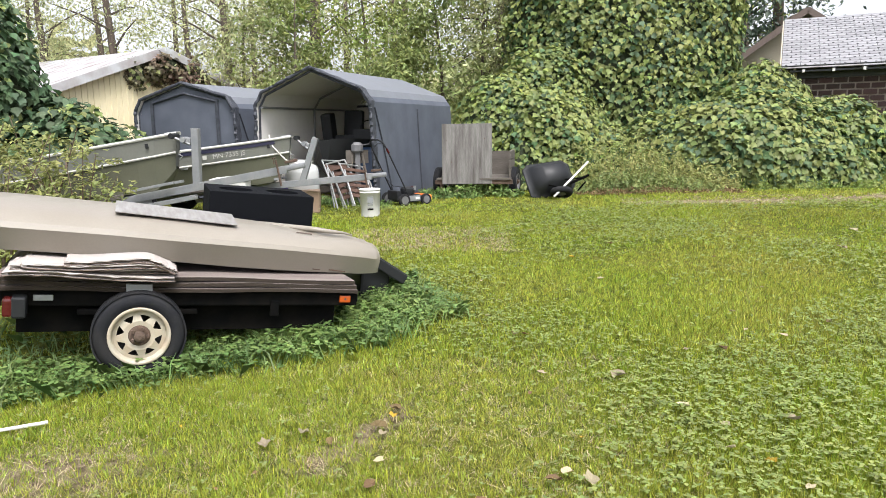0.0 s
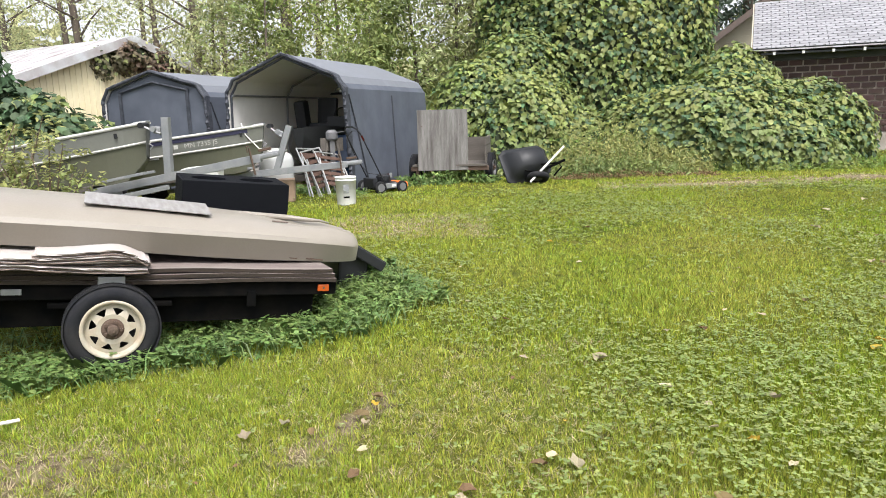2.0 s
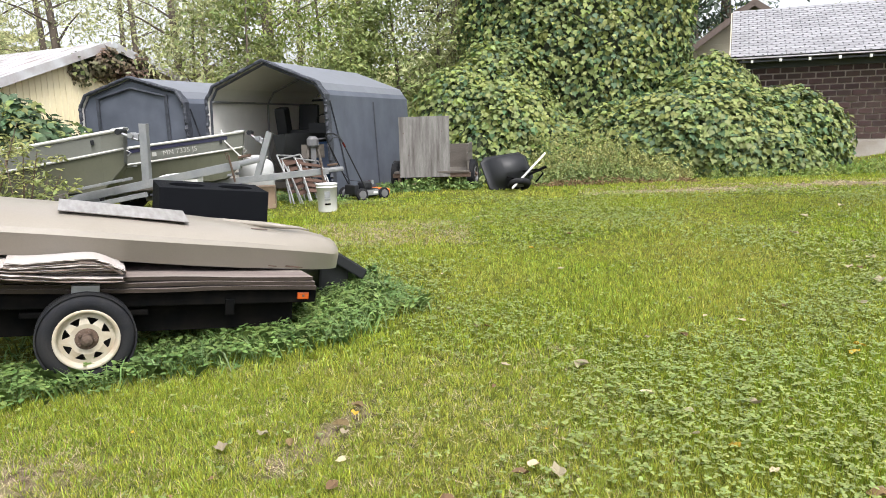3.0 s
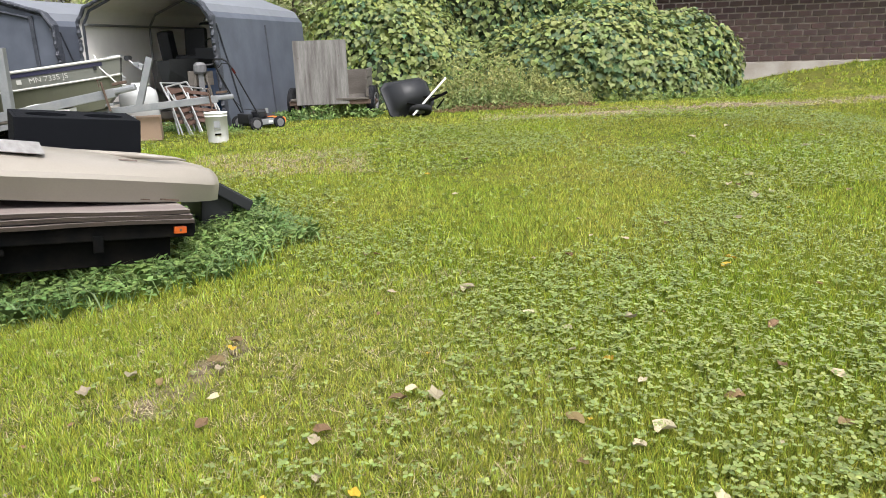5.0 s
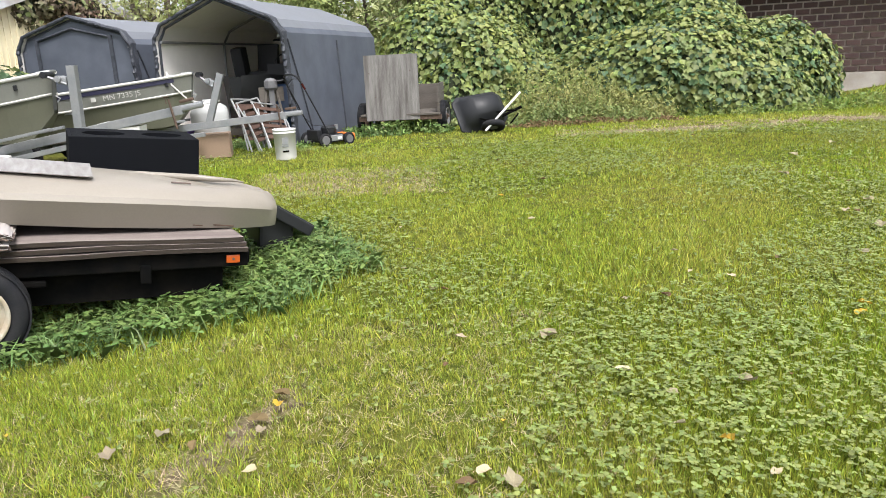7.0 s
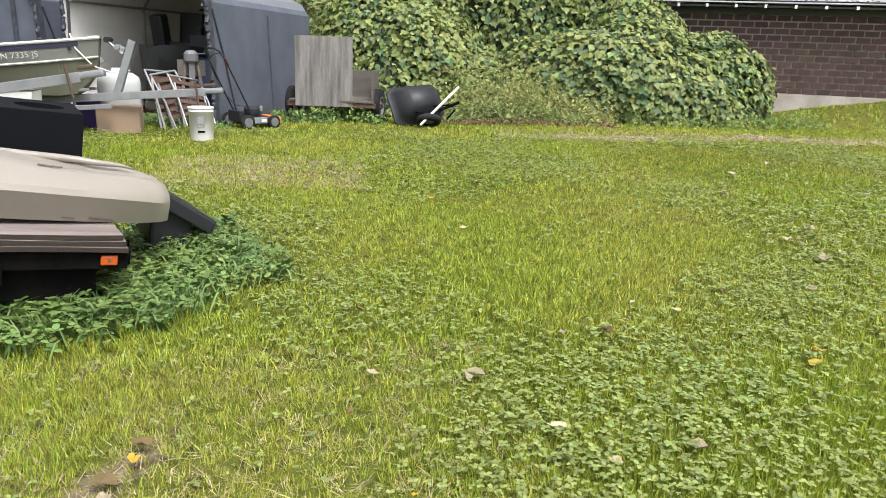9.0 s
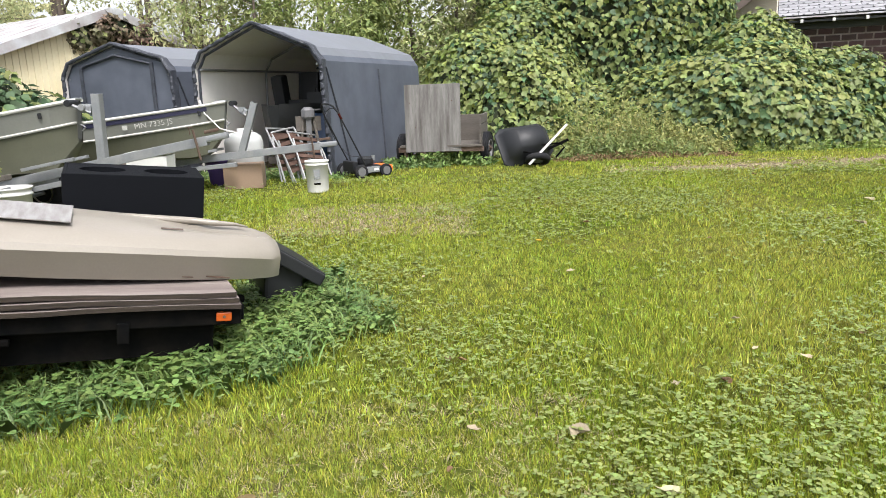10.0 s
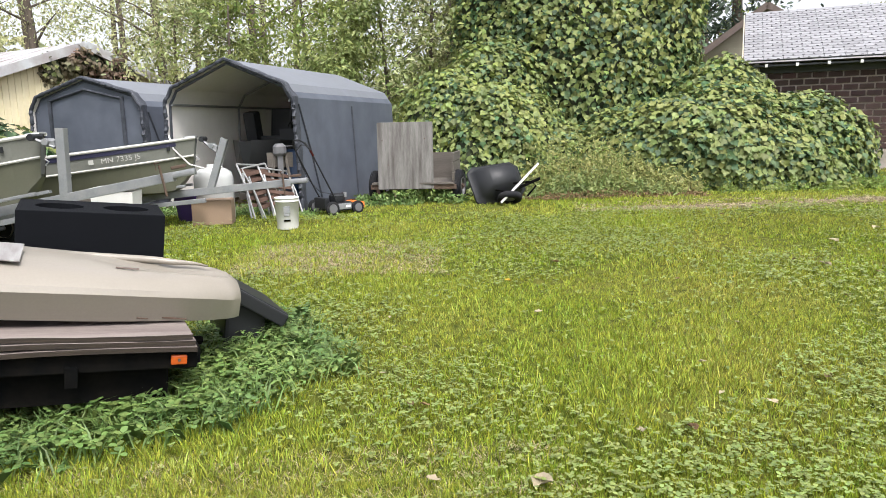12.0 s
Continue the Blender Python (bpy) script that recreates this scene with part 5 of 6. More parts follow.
def cart():
    c = thing("wooden_cart", pose(0.2, 11.5, gz(0.2, 11.5), 0, 0, -8), "old wooden cart with rusty frame under vines", "cart")
    part("frame", bx((1.25, 0.06, 0.07), (0.1, -0.2, 0.26), 0.006), "rust", c, "rusty steel frame")
    part("frame", bx((1.25, 0.06, 0.07), (0.1, 0.7, 0.26), 0.006), "rust", c)
    part("deck", bx((1.2, 1.0, 0.03), (0.1, 0.25, 0.31), 0.004), "old_wood", c)
    for k in range(3):
        part("side_plank", bx((0.03, 1.0, 0.13), (0.68, 0.26, 0.4 + k * 0.14), 0.005), "old_wood", c)
    part("back_plank", bx((1.1, 0.03, 0.4), (0.1, 0.75, 0.52), 0.005), "old_wood", c)
    for y, rot in ((-0.3, 0), (0.82, 180)):
        road_wheel(c, pose(0.74 if rot == 0 else -0.5, 0.12, 0.24, 0, 0, 82 if rot == 0 else 262), 0.24, 0.1, 0.13, False, "mid_grey")
    part("front_leg", bx((0.05, 0.05, 0.26), (-0.42, -0.2, 0.12)), "rust", c)
    part("front_leg", bx((0.05, 0.05, 0.26), (-0.42, 0.7, 0.12)), "rust", c)
    return c


cart()
bd2 = thing("plywood_board", pose(0.165, 11.24, gz(0.2, 11.24) + 0.225, -3, 0, -3), "silvery weathered plywood board leaning on the cart", "board")
vsb = bmesh.new()
box(vsb, (0.8, 0.018, 0.955), pose(0, 0, 0.478), 0.003)
part("board", vsb, "grey_ply", bd2)
for x, z in ((-0.33, 0.7), (0.28, 0.72), (-0.25, 0.35)):
    part("nail_hole", rod((x, -0.0085, z), (x, -0.0105, z), 0.008, seg=8), "rust", bd2)


def barrow():
    b = thing("wheelbarrow", pose(1.47, 10.95, gz(1.47, 10.95)), "black wheelbarrow tipped on its side with pale handles", "wheelbarrow")
    # tray lying on its edge, open side turned away
    T = pose(0.0, 0.2, 0.29, 62, -8, 20) @ Matrix.Diagonal((0.8, 0.84, 0.95, 1))
    rings = [[(sx * a, sy * b2, z) for sx, sy in ((-1, -0.75), (-0.75, -1), (0.75, -0.9), (1, -0.6), (1, 0.6), (0.75, 0.9), (-0.75, 1), (-1, 0.75))] for a, b2, z in ((0.24, 0.17, 0.3), (0.4, 0.28, 0.12), (0.48, 0.34, 0.0), (0.5, 0.36, 0.0), (0.5, 0.36, -0.02), (0.46, 0.32, -0.005), (0.38, 0.26, 0.12), (0.22, 0.15, 0.28))]
    part("tray", moved(loft(rings), T), "black_plastic", b, "black plastic tray", True)
    part("handle", moved(bx((0.75, 0.03, 0.03), (0, 0, 0), 0.008), pose(0.28, -0.2, 0.31, 0, -45, 6)), "white_paint", b, "pale wooden handle")
    part("handle", moved(bx((0.55, 0.035, 0.04), (0, 0, 0), 0.008), pose(0.36, 0.12, 0.24, 0, -22, 6)), "black_steel", b)
    part("leg", tube([(0.2, -0.1, 0.3), (0.46, -0.1, 0.32), (0.52, -0.1, 0.26), (0.4, -0.1, 0.12)], 0.014, 6), "black_steel", b)
    part("brace", tube([(-0.05, -0.12, 0.22), (0.3, -0.14, 0.14)], 0.012, 6), "black_steel", b)
    w = part("wheel", moved(lathe([(0.07, -0.03), (0.11, -0.045), (0.16, -0.04), (0.18, 0), (0.16, 0.04), (0.11, 0.045), (0.07, 0.03)], 28, "Y"), pose(0.15, -0.1, 0.1, 62, 0, 0)), "rubber", b, "", True)
    part("rim", moved(lathe([(0.0, -0.035), (0.085, -0.02), (0.085, 0.02), (0, 0.035)], 20, "Y"), pose(0.15, -0.1, 0.1, 62, 0, 0)), "galv", w)
    return b


barrow()

# white plastic pipe on the grass
pipe = thing("white_pipe", pose(0, 0, 0), "thin white plastic pipe lying on the thin grass", "pipe")
part("tube", rod((-2.4, 2.43, gz(-2.4, 2.43) + 0.035), (-1.74, 2.8, gz(-1.74, 2.8) + 0.035), 0.008, seg=12), "white_plastic", pipe)

# ---- plants ----
rng = np.random.default_rng(11)
LEAF = np.array([(0, 0, 0), (-0.38, 0.12, 0.05), (-0.5, 0.5, 0.10), (-0.22, 0.66, 0.03), (0, 1.04, -0.1), (0.22, 0.66, 0.03), (0.5, 0.5, 0.10), (0.38, 0.12, 0.05)], float)
OVAL = np.array([(0, 0, 0), (-0.2, 0.3, 0.05), (-0.17, 0.68, 0.04), (0, 1.0, -0.06), (0.17, 0.68, 0.04), (0.2, 0.3, 0.05)], float)


def frames(normals, droop=0.6):
    """Turns for leaves that face along the normals, their tips hanging."""
    n = normals / np.linalg.norm(normals, axis=1, keepdims=True)
    down = np.zeros_like(n)
    down[:, 2] = -1
    side = rng.normal(size=n.shape)
    t = down * droop + side * (1.05 - droop)
    t = t - n * (t * n).sum(1, keepdims=True)
    t /= np.linalg.norm(t, axis=1, keepdims=True) + 1e-9
    s = np.cross(t, n)
    return np.stack([s, t, n], 2)


def leaf_mesh(name, pts, normals, sizes, mat, shape=LEAF, droop=0.6):
    r = frames(normals, droop)
    k = len(shape)
    v = np.einsum("nij,kj->nki", r, shape) * sizes[:, None, None] + pts[:, None, :]
    idx = np.arange(len(pts))[:, None] * k
    half = k // 2
    left = np.concatenate([np.full_like(idx, 0) + idx] + [idx + j for j in range(1, half + 1)], 1)
    right = np.concatenate([idx] + [idx + j for j in range(half, k)], 1)
    loops = np.concatenate([left, right], 1)
    return fast_mesh(name, v.reshape(-1, 3), loops.ravel(), half + 1, mat)


def lump(p, seed=0.0, amp=1.0):
    """Smooth unevenness over space."""
    x, y, z = p[:, 0] + seed, p[:, 1] - seed, p[:, 2]
    return amp * (0.5 * np.sin(1.9 * x + 1.1 * z) * np.sin(2.3 * y + 0.7) + 0.3 * np.sin(4.3 * x - 2.0) * np.sin(3.7 * z + 1.3 * y) + 0.2 * np.sin(8.1 * x + 5 * y) * np.sin(7.3 * z))


def on_mounds(mounds, n, depth=0.16, front=0.35):
    """Points and outward normals on the joined outside of ellipsoid mounds (x, y, z, rx, ry, rz)."""
    area = np.array([m[3] * m[5] + m[4] * m[5] + m[3] * m[4] for m in mounds])
    pts, nrm = [], []
    for i, m in enumerate(mounds):
        k = int(n * area[i] / area.sum() * 1.9)
        d = rng.normal(size=(k, 3))
        d[:, 1] -= front
        d /= np.linalg.norm(d, axis=1, keepdims=True)
        c, r = np.array(m[:3]), np.array(m[3:6])
        p = c + d * r
        nn = d / r
        nn /= np.linalg.norm(nn, axis=1, keepdims=True)
        p = p + nn * (lump(p, i * 1.7, 0.22) + rng.uniform(-depth, depth * 0.4, k))[:, None]
        keep = p[:, 2] > ground_z(p[:, 0], p[:, 1]) + 0.02
        for j, o in enumerate(mounds):
            if j != i:
                q = (p - np.array(o[:3])) / (np.array(o[3:6]) * 0.9)
                keep &= (q * q).sum(1) > 1
        pts.append(p[keep]), nrm.append(nn[keep])
    pts, nrm = np.concatenate(pts), np.concatenate(nrm)
    pick = rng.permutation(len(pts))[:n]
    return pts[pick], nrm[pick]


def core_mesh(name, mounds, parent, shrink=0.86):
    """An added dark hull inside each mound, uneven all over; its colour is the inner shade."""
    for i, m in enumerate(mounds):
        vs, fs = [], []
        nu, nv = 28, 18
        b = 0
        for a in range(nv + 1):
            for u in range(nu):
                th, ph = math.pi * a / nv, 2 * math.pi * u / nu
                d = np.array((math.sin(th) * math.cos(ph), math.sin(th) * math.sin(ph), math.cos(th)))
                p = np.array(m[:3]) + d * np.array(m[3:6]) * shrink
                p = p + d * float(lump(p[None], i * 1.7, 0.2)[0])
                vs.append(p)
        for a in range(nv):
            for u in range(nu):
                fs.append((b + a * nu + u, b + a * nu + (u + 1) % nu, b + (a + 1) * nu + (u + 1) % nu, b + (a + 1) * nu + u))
        mesh_object(name, vs, fs, "core", "dark filler hull, the vine's inner shade put in its colour", parent=parent)


def vine_mass(name, mounds, n, size, mat, label, mixed=(), droop=0.6, shape=LEAF, pieces=0, shrink=0.86, category="vines", depth=0.16):
    t = thing(name, pose(0, 0, 0), label, category)
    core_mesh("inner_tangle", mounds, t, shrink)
    pts, nrm = on_mounds(mounds, n, depth)
    nrm = nrm + rng.normal(size=nrm.shape) * 0.42 + np.array((0, -0.15, 0.38))
    sizes = size * rng.uniform(0.6, 1.3, len(pts))
    which = rng.random(len(pts)) + 0.3 * lump(pts * 0.7, 3.1)
    lo = 0.0
    left = np.ones(len(pts), bool)
    for m2, share in mixed:
        sel = left & (which < lo + share) & (which >= lo if lo else True)
        left &= ~sel
        lo += share
        if sel.any():
            ob = new("leaves", leaf_mesh("leaves", pts[sel], nrm[sel], sizes[sel], m2, shape, droop))
            ob.parent = t
            tagged(ob, kind="stuff")
    ob = new("leaves", leaf_mesh("leaves", pts[left], nrm[left], sizes[left], mat, shape, droop))
    ob.parent = t
    tagged(ob, kind="stuff")
    if pieces:
        pp, nn = on_mounds(mounds, pieces, 0.0)
        r = frames(nn + rng.normal(size=nn.shape) * 0.25, droop)
        me = leaf_mesh("leaf", np.zeros((1, 3)), np.array([[0, 0, 1.0]]), np.array([1.0]), mat, shape, droop)
        for i in range(len(pp)):
            o = new("leaf", me)
            o.parent = t
            mm = Matrix(r[i].tolist()).to_4x4()
            o.matrix_local = Matrix.Translation(pp[i] + nn[i] * 0.05) @ mm @ Matrix.Scale(size * rng.uniform(0.9, 1.35), 4)
    return t


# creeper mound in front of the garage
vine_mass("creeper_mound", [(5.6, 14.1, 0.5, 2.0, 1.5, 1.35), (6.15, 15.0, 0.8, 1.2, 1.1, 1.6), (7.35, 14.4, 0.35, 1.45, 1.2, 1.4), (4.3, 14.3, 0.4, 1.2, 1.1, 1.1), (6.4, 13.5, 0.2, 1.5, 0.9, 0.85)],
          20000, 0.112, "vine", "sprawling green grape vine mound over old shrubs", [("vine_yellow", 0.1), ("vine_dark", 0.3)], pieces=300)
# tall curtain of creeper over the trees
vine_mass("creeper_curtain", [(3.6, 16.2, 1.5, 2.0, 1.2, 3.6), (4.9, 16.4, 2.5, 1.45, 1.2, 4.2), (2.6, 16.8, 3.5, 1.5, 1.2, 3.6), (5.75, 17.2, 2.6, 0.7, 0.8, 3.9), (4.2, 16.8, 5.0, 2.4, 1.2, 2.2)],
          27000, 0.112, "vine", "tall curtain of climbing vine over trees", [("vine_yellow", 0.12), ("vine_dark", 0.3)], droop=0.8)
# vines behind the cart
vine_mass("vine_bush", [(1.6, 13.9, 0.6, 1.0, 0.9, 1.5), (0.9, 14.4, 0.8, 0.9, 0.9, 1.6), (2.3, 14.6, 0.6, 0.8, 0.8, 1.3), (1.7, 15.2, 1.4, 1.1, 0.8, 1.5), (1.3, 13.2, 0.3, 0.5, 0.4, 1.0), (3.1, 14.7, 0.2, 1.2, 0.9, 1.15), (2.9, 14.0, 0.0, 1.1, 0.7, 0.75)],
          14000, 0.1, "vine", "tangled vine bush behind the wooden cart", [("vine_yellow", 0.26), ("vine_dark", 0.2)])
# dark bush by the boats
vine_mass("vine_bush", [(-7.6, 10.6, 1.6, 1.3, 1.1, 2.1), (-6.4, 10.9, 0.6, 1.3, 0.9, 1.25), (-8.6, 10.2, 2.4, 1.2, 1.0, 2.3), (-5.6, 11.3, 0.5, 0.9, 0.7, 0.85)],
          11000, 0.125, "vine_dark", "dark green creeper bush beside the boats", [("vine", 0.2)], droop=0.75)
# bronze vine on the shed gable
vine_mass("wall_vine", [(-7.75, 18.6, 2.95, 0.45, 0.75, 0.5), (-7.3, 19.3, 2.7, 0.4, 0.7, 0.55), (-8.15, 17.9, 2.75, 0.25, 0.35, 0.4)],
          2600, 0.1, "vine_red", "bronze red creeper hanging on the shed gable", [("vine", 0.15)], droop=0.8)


def weeds(name, n, xr, yr, h, mat, label, leaf=0.07, per=26, seed=2):
    """Upright stems with small leaves."""
    rr = np.random.default_rng(seed)
    t = thing(name, pose(0, 0, 0), label, "weeds")
    x, y = rr.uniform(*xr, n), rr.uniform(*yr, n)
    hh = h * rr.uniform(0.25, 1.1, n) * (0.7 + 0.3 * np.sin(2.3 * x + 1))
    lean = rr.normal(0, 0.16, (n, 2))
    k = rr.uniform(0.12, 1.0, (n, per))
    px = x[:, None] + lean[:, :1] * k * hh[:, None] + rr.normal(0, 0.045, (n, per))
    py = y[:, None] + lean[:, 1:] * k * hh[:, None] + rr.normal(0, 0.045, (n, per))
    pz = ground_z(x, y)[:, None] + k * hh[:, None]
    p = np.stack([px, py, pz], 2).reshape(-1, 3)
    nr = rr.normal(size=p.shape) + np.array((0, -0.5, 0.8))
    ob = new("leaves", leaf_mesh("leaves", p, nr, leaf * rr.uniform(0.6, 1.3, len(p)), mat, OVAL, 0.4))
    ob.parent = t
    tagged(ob, kind="stuff")
    z0 = ground_z(x, y)
    a = np.stack([x, y, z0 - 0.02], 1)
    b = np.stack([x + lean[:, 0] * hh, y + lean[:, 1] * hh, z0 + hh], 1)
    w = np.array((0.006, 0, 0))
    v = np.stack([a - w, a + w, b], 1).reshape(-1, 3)
    ob = new("stems", fast_mesh("stems", v, np.arange(len(v)), 3, "weed"))
    ob.parent = t
    return tagged(ob, kind="stuff")


weeds("tall_weeds", 230, (2.0, 4.9), (12.0, 13.4), 1.15, "goldenrod", "tall pale yellow-green weeds along the hedge", 0.06, 46, 3)
weeds("tall_weeds", 160, (2.0, 4.4), (11.7, 12.6), 0.45, "vine", "low green weeds at the hedge foot", 0.07, 24, 5)
weeds("shelter_weeds", 150, (-0.6, 1.0), (11.1, 12.0), 0.22, "weed", "green weeds under the wooden cart", 0.07, 16, 6)
weeds("shelter_weeds", 240, (-3.6, -1.0), (10.2, 11.0), 0.14, "weed", "weeds along the shelter front", 0.05, 14, 7)


weeds("leaf_litter", 500, (1.9, 4.7), (11.55, 12.3), 0.13, "dry_brown", "brown dead leaves and stems at the hedge foot", 0.05, 10, 8)
weeds("hedge_weeds", 170, (4.4, 9.0), (12.1, 13.0), 0.34, "vine_yellow", "low bright weeds along the vine mound", 0.07, 16, 9)


def shrub(m_list, label, mat, h, n, leaf, seed, name="shrub", spread=0.5):
    rr = np.random.default_rng(seed)
    x0, y0 = m_list
    t = thing(name, pose(x0, y0, gz(x0, y0)), label, "shrub")
    pts, nr = [], []
    for s in range(9):
        a = rr.uniform(0, 2 * math.pi)
        tip = np.array((math.cos(a) * spread * rr.uniform(0.3, 1.1), math.sin(a) * spread * rr.uniform(0.3, 1.0), h * rr.uniform(0.7, 1.05)))
        mid = tip * np.array((0.35, 0.35, 0.5))
        part("stem", tube([(0, 0, -0.03), tuple(mid), tuple(tip)], [0.012, 0.008, 0.003], 5), "twig", t)
        for b in range(7):
            f = rr.uniform(0.25, 1.0)
            p0 = mid * min(1, 2 * f) if f < 0.5 else mid + (tip - mid) * (2 * f - 1)
            d = rr.normal(size=3) * np.array((1, 1, 0.25))
            d /= np.linalg.norm(d)
            p1 = p0 + d * rr.uniform(0.18, 0.42) * (1.15 - 0.5 * f) + np.array((0, 0, 0.05))
            k = rr.random((n // 63, 1))
            q = p0 + (p1 - p0) * k + rr.normal(0, 0.025, (len(k), 3))
            pts.append(q)
            nr.append(np.tile((0, -0.2, 1.0), (len(q), 1)) + rr.normal(0, 0.45, (len(q), 3)))
    pts, nr = np.concatenate(pts), np.concatenate(nr)
    ob = new("leaves", leaf_mesh("leaves", pts, nr, leaf * rr.uniform(0.6, 1.3, len(pts)), mat, OVAL, 0.25))
    ob.parent = t
    tagged(ob, kind="stuff")
    return t


for i, (sx, sy, sh, sp) in enumerate(((-3.6, 5.35, 1.3, 0.6), (-4.15, 5.6, 1.6, 0.7), (-3.15, 5.75, 1.05, 0.45), (-4.7, 6.0, 1.55, 0.7), (-3.65, 6.1, 1.3, 0.6))):
    shrub((sx, sy), "thin olive-yellow shrub growing beside the boats", "shrub", sh, 1700, 0.055, 20 + i, spread=sp)


def tree(x, y, h, r, mat, seed, label, leaf=0.22, n=2600, low=0.25, name="tree", trunk=0.13):
    """A tapered trunk, forked limbs and a loose crown of many leaves in uneven clumps."""
    rr = np.random.default_rng(seed)
    t = thing(name, pose(x, y, gz(x, y)), label, "tree")
    lean = rr.normal(0, 0.04, 2) * h
    pts = [(lean[0] * k * k + 0.08 * math.sin(3 * k + seed), lean[1] * k * k, -0.2 + (h * 0.94 + 0.2) * k) for k in np.linspace(0, 1, 7)]
    part("trunk", tube(pts, [trunk * (1.15 - k) for k in np.linspace(0, 1, 7)], 8), "bark", t, smooth=True)
    clumps = []
    for k in range(26):
        f = low + (1 - low) * (k + rr.random()) / 26
        a = rr.uniform(0, 2 * math.pi)
        reach = r * math.sqrt(max(0.08, math.sin(math.pi * min(1, 0.12 + 0.86 * (f - low) / (1 - low))))) * rr.uniform(0.45, 1.1)
        p0 = np.array((lean[0] * f * f, lean[1] * f * f, h * f * 0.9))
        p1 = p0 + np.array((math.cos(a) * reach, math.sin(a) * reach, reach * rr.uniform(0.1, 0.55)))
        if k % 2 == 0:
            part("limb", tube([tuple(p0), tuple((p0 + p1) / 2 + np.array((0, 0, 0.08))), tuple(p1)], [trunk * 0.4 * (1.1 - f), trunk * 0.25 * (1.1 - f), 0.006], 5), "bark", t)
        for q in (1.0, 0.65):
            clumps.append((p0 + (p1 - p0) * q, reach * rr.uniform(0.28, 0.5)))
    per = n // len(clumps)
    pp = np.concatenate([c + rr.normal(0, 1, (per, 3)) * s * np.array((0.75, 0.75, 0.5)) for c, s in clumps])
    nr = rr.normal(size=pp.shape) + np.array((0, -0.3, 0.7))
    ob = new("crown", leaf_mesh("crown", pp, nr, leaf * rr.uniform(0.55, 1.3, len(pp)), mat, OVAL, 0.45))
    ob.parent = t
    return t


def build_woods():
    rr = np.random.default_rng(5)
    k = 0
    for x, y, h, r, m in ((-2.2, 17.5, 6.2, 1.5, "vine_yellow"), (-0.4, 17.0, 5.0, 1.5, "vine"), (-4.2, 18.2, 5.2, 1.6, "vine"), (0.6, 18.2, 6.8, 1.6, "wood_leaf"), (-6.0, 20.0, 6.0, 1.7, "wood_leaf"), (-1.4, 15.8, 3.2, 1.2, "vine")):
        tree(x, y, h, r, m, 100 + k, "young leafy tree behind the shelters", 0.13, 5200, 0.12, trunk=0.07)
        k += 1
    for row, (y, n, h) in enumerate(((22.5, 10, 9.5), (27, 10, 12), (33, 10, 14))):
        for i in range(n):
            x = -24 + row * -3 + (30 + row * 7) * (i + rr.uniform(0.2, 0.8)) / n
            tree(x, y + rr.uniform(-1.5, 1.5), h * rr.uniform(0.8, 1.1), rr.uniform(1.9, 2.9), "wood_leaf" if rr.random() < 0.75 else "vine_yellow", 200 + k,
                 "slender woodland tree with thin pale foliage", 0.115 + 0.02 * row, 4200, 0.12, trunk=0.16)
            k += 1
    for x, y, h in ((3.0, 19.5, 11), (5.4, 20.0, 12), (1.2, 20.2, 10)):
        tree(x, y, h, 2.2, "vine", 300 + k, "tall tree overgrown with climbing vine", 0.16, 5200, 0.2, trunk=0.2)
        k += 1
    for x, y, h, r in ((12.0, 31, 13, 3.2), (15.5, 36, 14, 3.4), (9.6, 30, 11, 2.8)):
        tree(x, y, h, r, "pine", 400 + k, "dark conifer behind the house", 0.3, 4200, 0.15, trunk=0.35)
        k += 1
    for x, y, h, r in ((30, 25, 7, 2.4), (33, 29, 8, 2.6), (38, 32, 9, 3.0), (26, 38, 9, 3), (24.6, 20.5, 5.5, 1.6)):
        tree(x, y, h, r, "wood_leaf", 500 + k, "leafy garden tree beyond the parked car", 0.24, 3000, 0.08, trunk=0.18)
        k += 1


build_woods()


def overhang():
    """A tree beside the walker, one limb of it reaching over the lawn."""
    t = thing("tree", pose(10.2, 5.4, gz(10.2, 5.4)), "garden tree with one limb over the lawn", "tree")
    part("trunk", tube([(0, 0, -0.2), (0.05, 0, 1.5), (0, 0.05, 3.2), (0.1, 0, 5.0)], [0.2, 0.17, 0.13, 0.07], 10), "bark", t, smooth=True)
    part("limb", tube([(0, 0, 2.7), (-2.5, 0.8, 3.2), (-4.6, 1.4, 3.0), (-5.9, 1.7, 2.75)], [0.09, 0.05, 0.025, 0.006], 6), "bark", t)
    rr = np.random.default_rng(77)
    n = 900
    k = rr.random(n)
    p = np.stack([-4.3 - 1.8 * k, 1.3 + 0.45 * k + rr.normal(0, 0.25, n), 3.0 - 0.18 * k + rr.normal(0, 0.13, n)], 1)
    p2 = np.stack([rr.normal(0, 1.3, 2500), rr.normal(0, 1.3, 2500), 4.8 + rr.normal(0, 0.8, 2500)], 1)
    q = np.concatenate([p, p2])
    ob = new("crown", leaf_mesh("crown", q, rr.normal(size=q.shape) + np.array((0, 0, 0.6)), 0.1 * rr.uniform(0.6, 1.3, len(q)), "vine_yellow", OVAL, 0.5))
    ob.parent = t


overhang()


